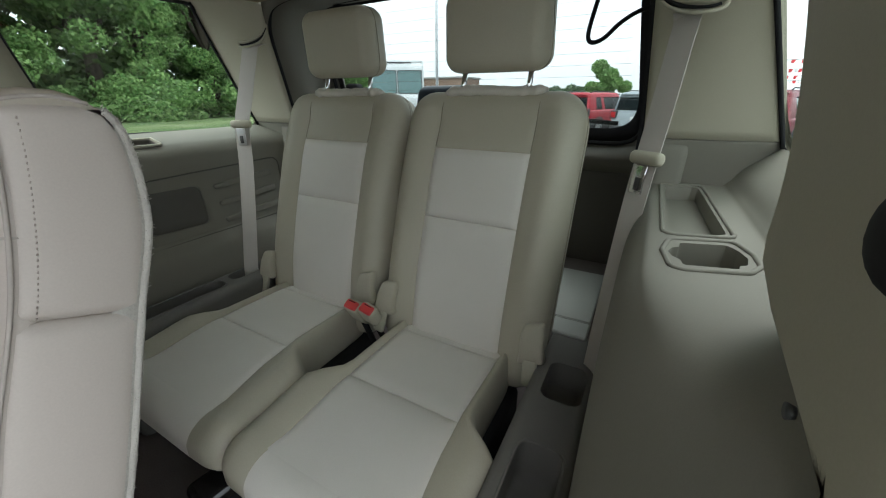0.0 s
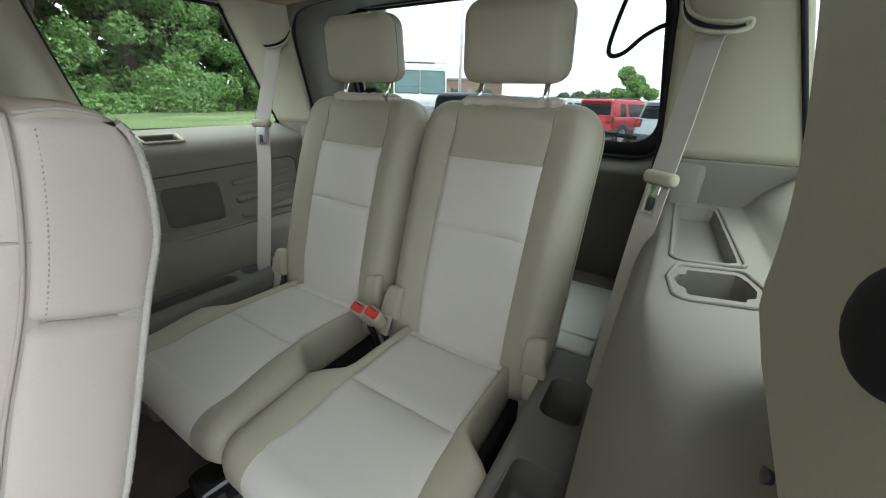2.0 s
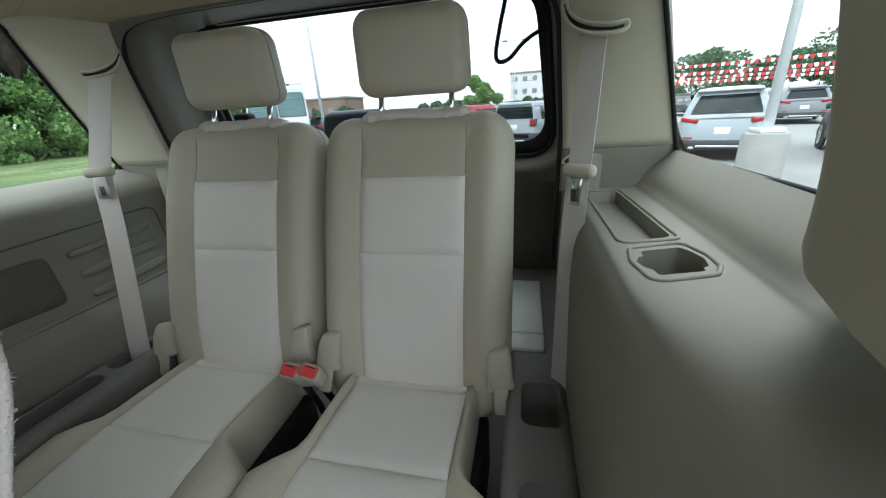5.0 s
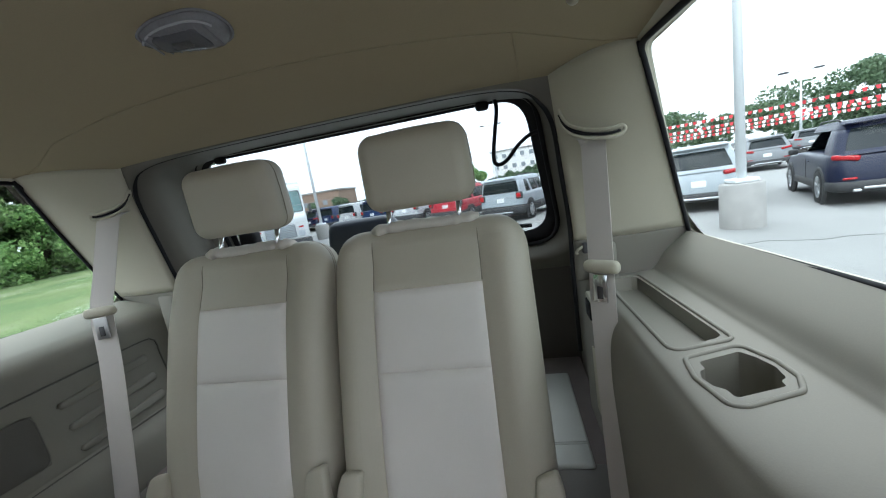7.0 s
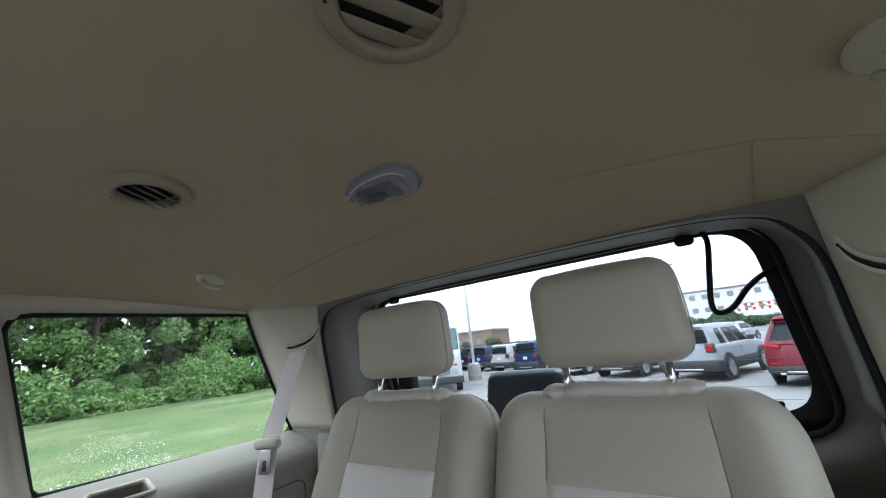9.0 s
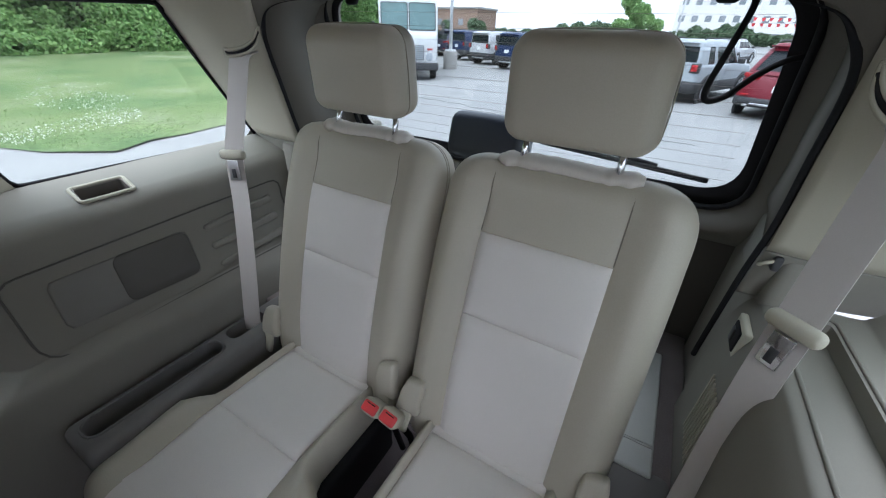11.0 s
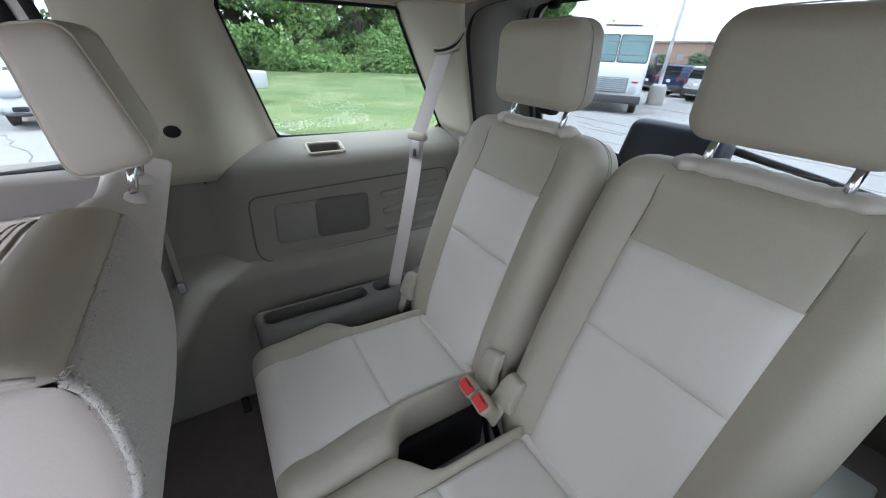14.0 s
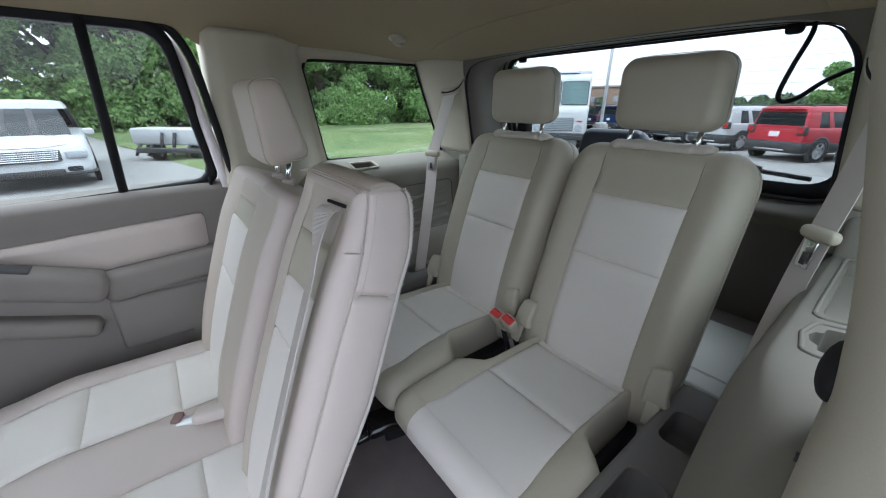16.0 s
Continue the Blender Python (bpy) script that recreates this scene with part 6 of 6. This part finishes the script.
bm = from_grid([[m @ Vector((p[0] * k, p[1] * k, z)) for p in well] for k, z in ((1.0, -0.012), (1.0, -0.0172), (0.94, -0.0180), (0.05, -0.0182))], closed=True)
part("lamp_window", finish(bm), material("smoky_lamp_window", (0.085, 0.085, 0.095), 0.12, spots=0.15), dm, "smoky inner window of the lamp")
for k in range(8):
    part("lens_rib", box((0.0022, 0.044 - 0.002 * abs(k - 4), 0.003), (-0.044 + k * 0.0125, 0, -0.0150), 0.001, 2, m), LENS, dm)
part("switch", box((0.026, 0.010, 0.004), (-0.002, 0.002, -0.0188), 0.0015, 2, m), DARK, dm)
# pale arc along one side paints a reflection on the unlit lens
part("glint_arc", tube([m @ Vector((x * 0.90, y * 0.92, -0.0135)) for x, y in shape[26:46]], 0.0016, 6), LENS_GLINT, dm)


def coat_hook(x, y):
    h = thing("coat_hook", "beige plastic coat hook on the headliner edge", "hook", (x, y, roof_z(x, y)), "coat hooks")
    m = Matrix.Translation((-x, -y, -roof_z(x, y))) @ at_roof(x, y)
    part("hook_base", lathe([(0.026, 0.003), (0.025, -0.005), (0.018, -0.009), (0.001, -0.009)], 28, m @ Matrix.Diagonal((0.85, 1.15, 1, 1))), PLASTIC, h)
    part("hook_arm", tube([m @ p for p in curve_points([(0.0, -0.016, -0.004), (0.004, -0.012, -0.020), (0.006, 0.006, -0.024), (0.002, 0.018, -0.016)], 16)], 0.005, 8), PLASTIC, h)


coat_hook(-0.505, 0.808)
coat_hook(0.520, 0.822)
# headliner joints
for pts in ([(-0.45, 0.925), (-0.2, 0.90), (0, 0.893), (0.17, 0.90), (0.45, 0.925)], [(0.45, 0.925), (0.51, 0.945), (0.58, 0.965), (0.63, 0.955)], [(0.45, 0.925), (0.455, 1.0), (0.462, 1.085)], [(-0.45, 0.925), (-0.51, 0.945), (-0.58, 0.965), (-0.63, 0.955)]):
    line = [Vector((p.x, p.y, roof_z(p.x, p.y) - 0.0005)) for p in curve_points([Vector((x, y, 0)) for x, y in pts], 30)]
    tagged(part("headliner_joint", tube(line, 0.0012, 6), HEADLINER), "thin joint line in the headliner", "joint", kind="structure")

# ---- tailgate fittings ----
for x in (-0.40, 0.375):
    c = thing("tailgate_clip", "small black glass hinge clip", "clip", (x, 1.293, 1.850), "glass clips")
    part("clip_knob", box((0.034, 0.022, 0.022), (0, 0, -0.004), 0.009, 4), BLACK, c)
hose = thing("wiring_hose", "black wiring hose looping beside the tailgate window", "hose", (0.42, 1.28, 1.8))
o = Matrix.Translation((-0.42, -1.28, -1.8))
part("hose_body", tube([o @ p for p in curve_points([(0.405, 1.290, 1.862), (0.410, 1.274, 1.830), (0.398, 1.262, 1.77), (0.388, 1.265, 1.715), (0.396, 1.272, 1.697), (0.42, 1.285, 1.705), (0.452, 1.302, 1.738), (0.49, 1.325, 1.762), (0.535, 1.34, 1.768)], 50)], 0.0050, 10), BLACK, hose)
wc = thing("wiper_motor_cover", "dark blue-black plastic cover inside the tailgate glass", "cover", (-0.03, 1.36, 1.55))
bm = box((0.215, 0.09, 0.12), (0, 0, 0), 0.03, 5, pose(0, 0, 0, -18, 0, 0))
part("cover_shell", bm, material("blue_black_plastic", (0.022, 0.028, 0.038), 0.35, spots=0.1), wc)
wp = thing("rear_wiper", "black rear wiper resting along the glass", "wiper", (0.2, 1.46, 1.53))
o = Matrix.Translation((-0.2, -1.46, -1.53))
part("wiper_arm", tube([o @ Vector(p) for p in ((-0.02, 1.462, 1.572), (0.10, 1.47, 1.553), (0.24, 1.476, 1.535), (0.36, 1.478, 1.522))], [0.010, 0.008, 0.006, 0.004], 8), BLACK, wp)
part("wiper_blade", box((0.40, 0.008, 0.012), (0, 0, 0), 0.003, 2, o @ Matrix.Translation((0.27, 1.474, 1.520)) @ pose(0, 0, 0, 0, 4, 0)), BLACK, wp)
gh = thing("glass_hinge_bracket", "black hinge bracket by the tailgate glass", "bracket", (-0.42, 1.36, 1.60))
part("bracket_body", box((0.06, 0.04, 0.05), (0, 0, 0), 0.012, 3), BLACK, gh)

# ---- left rear door ----
def door_x(z):
    return -(0.73 - 0.325 * (z - 1.44))


DOOR_TRIM = material("warm_taupe_door_trim", (0.225, 0.205, 0.185), 0.6, spec=0.25, spots=0.04, scale=4, grain=600, bump=0.2, depth=0.0004)
door = tagged(new("door_1"), "closed rear door with taupe trim, pale insert and padded armrest", "door", kind="structure")
prof = [(-0.72, 0.72), (-0.70, 0.95), (-0.69, 1.10), (-0.685, 1.20), (-0.70, 1.30), (-0.705, 1.38), (-0.698, 1.425), (-0.715, 1.445), (-0.80, 1.45), (-0.83, 0.72)]
rows = []
for i in range(25):
    y = -0.85 + 1.152 * i / 24
    up = 0.012 * smooth_step(-0.4, 0.28, y)
    rows.append([(x, y, z + (up if z > 1.3 else 0)) for x, z in prof])
part("trim_panel", finish(from_grid(rows, closed=True, cap=True)), DOOR_TRIM, door)
ins = spread(rounded([(-0.32, 1.345), (0.195, 1.372), (0.19, 1.268), (-0.085, 1.246)], 0.014, 5), 80)
c = Vector((0.02, 1.31))
bm = from_grid([[(-0.690 - 0.0 + h, c.x + (p.x - c.x) * k, c.y + (p.y - c.y) * k) for p in ins] for k, h in ((1.0, -0.02), (1.0, 0.0), (0.985, 0.006), (0.5, 0.009), (0.1, 0.009))], closed=True)
bm.faces.new([bm.verts.new((-0.681, c.x + (p.x - c.x) * 0.1, c.y + (p.y - c.y) * 0.1)) for p in ins])
part("pale_insert", finish(bm, 1e-5), LEATHER_PALE, door, "pale padded insert")
part("armrest", box((0.095, 0.55, 0.082), (0, 0, 0), 0.028, 5, Matrix.Translation((-0.660, -0.325, 1.306)) @ pose(0, 0, 0, -20, 0, 0)), DOOR_TRIM, door)
part("armrest_extension", box((0.070, 0.33, 0.092), (0, 0, 0), 0.024, 5, Matrix.Translation((-0.682, 0.078, 1.214)) @ pose(0, 0, 0, 4, 0, 0)), DOOR_TRIM, door)
part("lower_pad", box((0.03, 0.26, 0.165), (-0.692, 0.045, 1.072), 0.012, 4), DOOR_TRIM, door)
part("map_pocket", box((0.06, 0.40, 0.055), (0, 0, 0), 0.02, 4, Matrix.Translation((-0.675, -0.30, 1.160)) @ pose(0, 0, 0, -20, 0, 0)), DOOR_TRIM, door)
part("pull_cup", box((0.05, 0.10, 0.012), (0, 0, 0), 0.005, 3, Matrix.Translation((-0.650, -0.24, 1.315)) @ pose(0, 0, 0, -20, 0, 0)), DARK, door)
win = tagged(new("window_4"), "rear door window with a black division bar", "window", kind="structure")
DW = [(-0.90, 1.856), (0.188, 1.850), (0.242, 1.462), (-0.90, 1.425)]
loop = spread(rounded(DW, [0.02, 0.06, 0.05, 0.02], 8), 140)
bm = bmesh.new()
bm.faces.new([bm.verts.new((door_x(p.y) - 0.012, p.x, p.y)) for p in loop])
bm.faces.new([bm.verts.new((door_x(p.y) - 0.017, p.x, p.y)) for p in loop][::-1])
part("pane", bm, PANE_SIDE, win, smooth=False).visible_shadow = False
fr_in, fr_out = matched(loop, spread(rounded([(-0.94, 1.876), (0.208, 1.873), (0.266, 1.450), (-0.94, 1.414)], [0.02, 0.07, 0.05, 0.02], 8), 140), (-0.3, 1.64))
part("window_frame", ring_plate(fr_out, fr_in, lambda p, d: Vector((door_x(p[1]) - d, p[0], p[1])), 0.05), BLACK, win, "black rubber window channel")
part("division_bar", tube([(door_x(1.865) - 0.004, 0.049, 1.865), (door_x(1.435) - 0.004, 0.021, 1.435)], 0.011, 8), BLACK, win)
# white painted jamb and the rubber strip of the door opening
jamb = curve_points([(-0.635, 0.08, 1.868), (-0.632, 0.175, 1.862), (-0.645, 0.222, 1.80), (-0.665, 0.246, 1.66), (-0.69, 0.268, 1.50), (-0.70, 0.275, 1.445)], 50)
tagged(part("door_jamb", tube(jamb, 0.013, 10), material("white_car_paint", (0.74, 0.70, 0.69), 0.3, spots=0.03)), "white painted edge of the door opening", "jamb", kind="structure")
strip2 = [p + Vector((0.03, 0.022, 0.004)) for p in jamb]
tagged(part("door_weather_strip", tube([(-0.60, -0.9, 1.868), (-0.60, -0.3, 1.872)] + strip2, 0.010, 8), BLACK), "black rubber strip round the door opening", "seal", kind="structure")
part("lock_knob", tube([(-0.712, 0.235, 1.45), (-0.712, 0.235, 1.475)], 0.005, 8), BLACK, door)
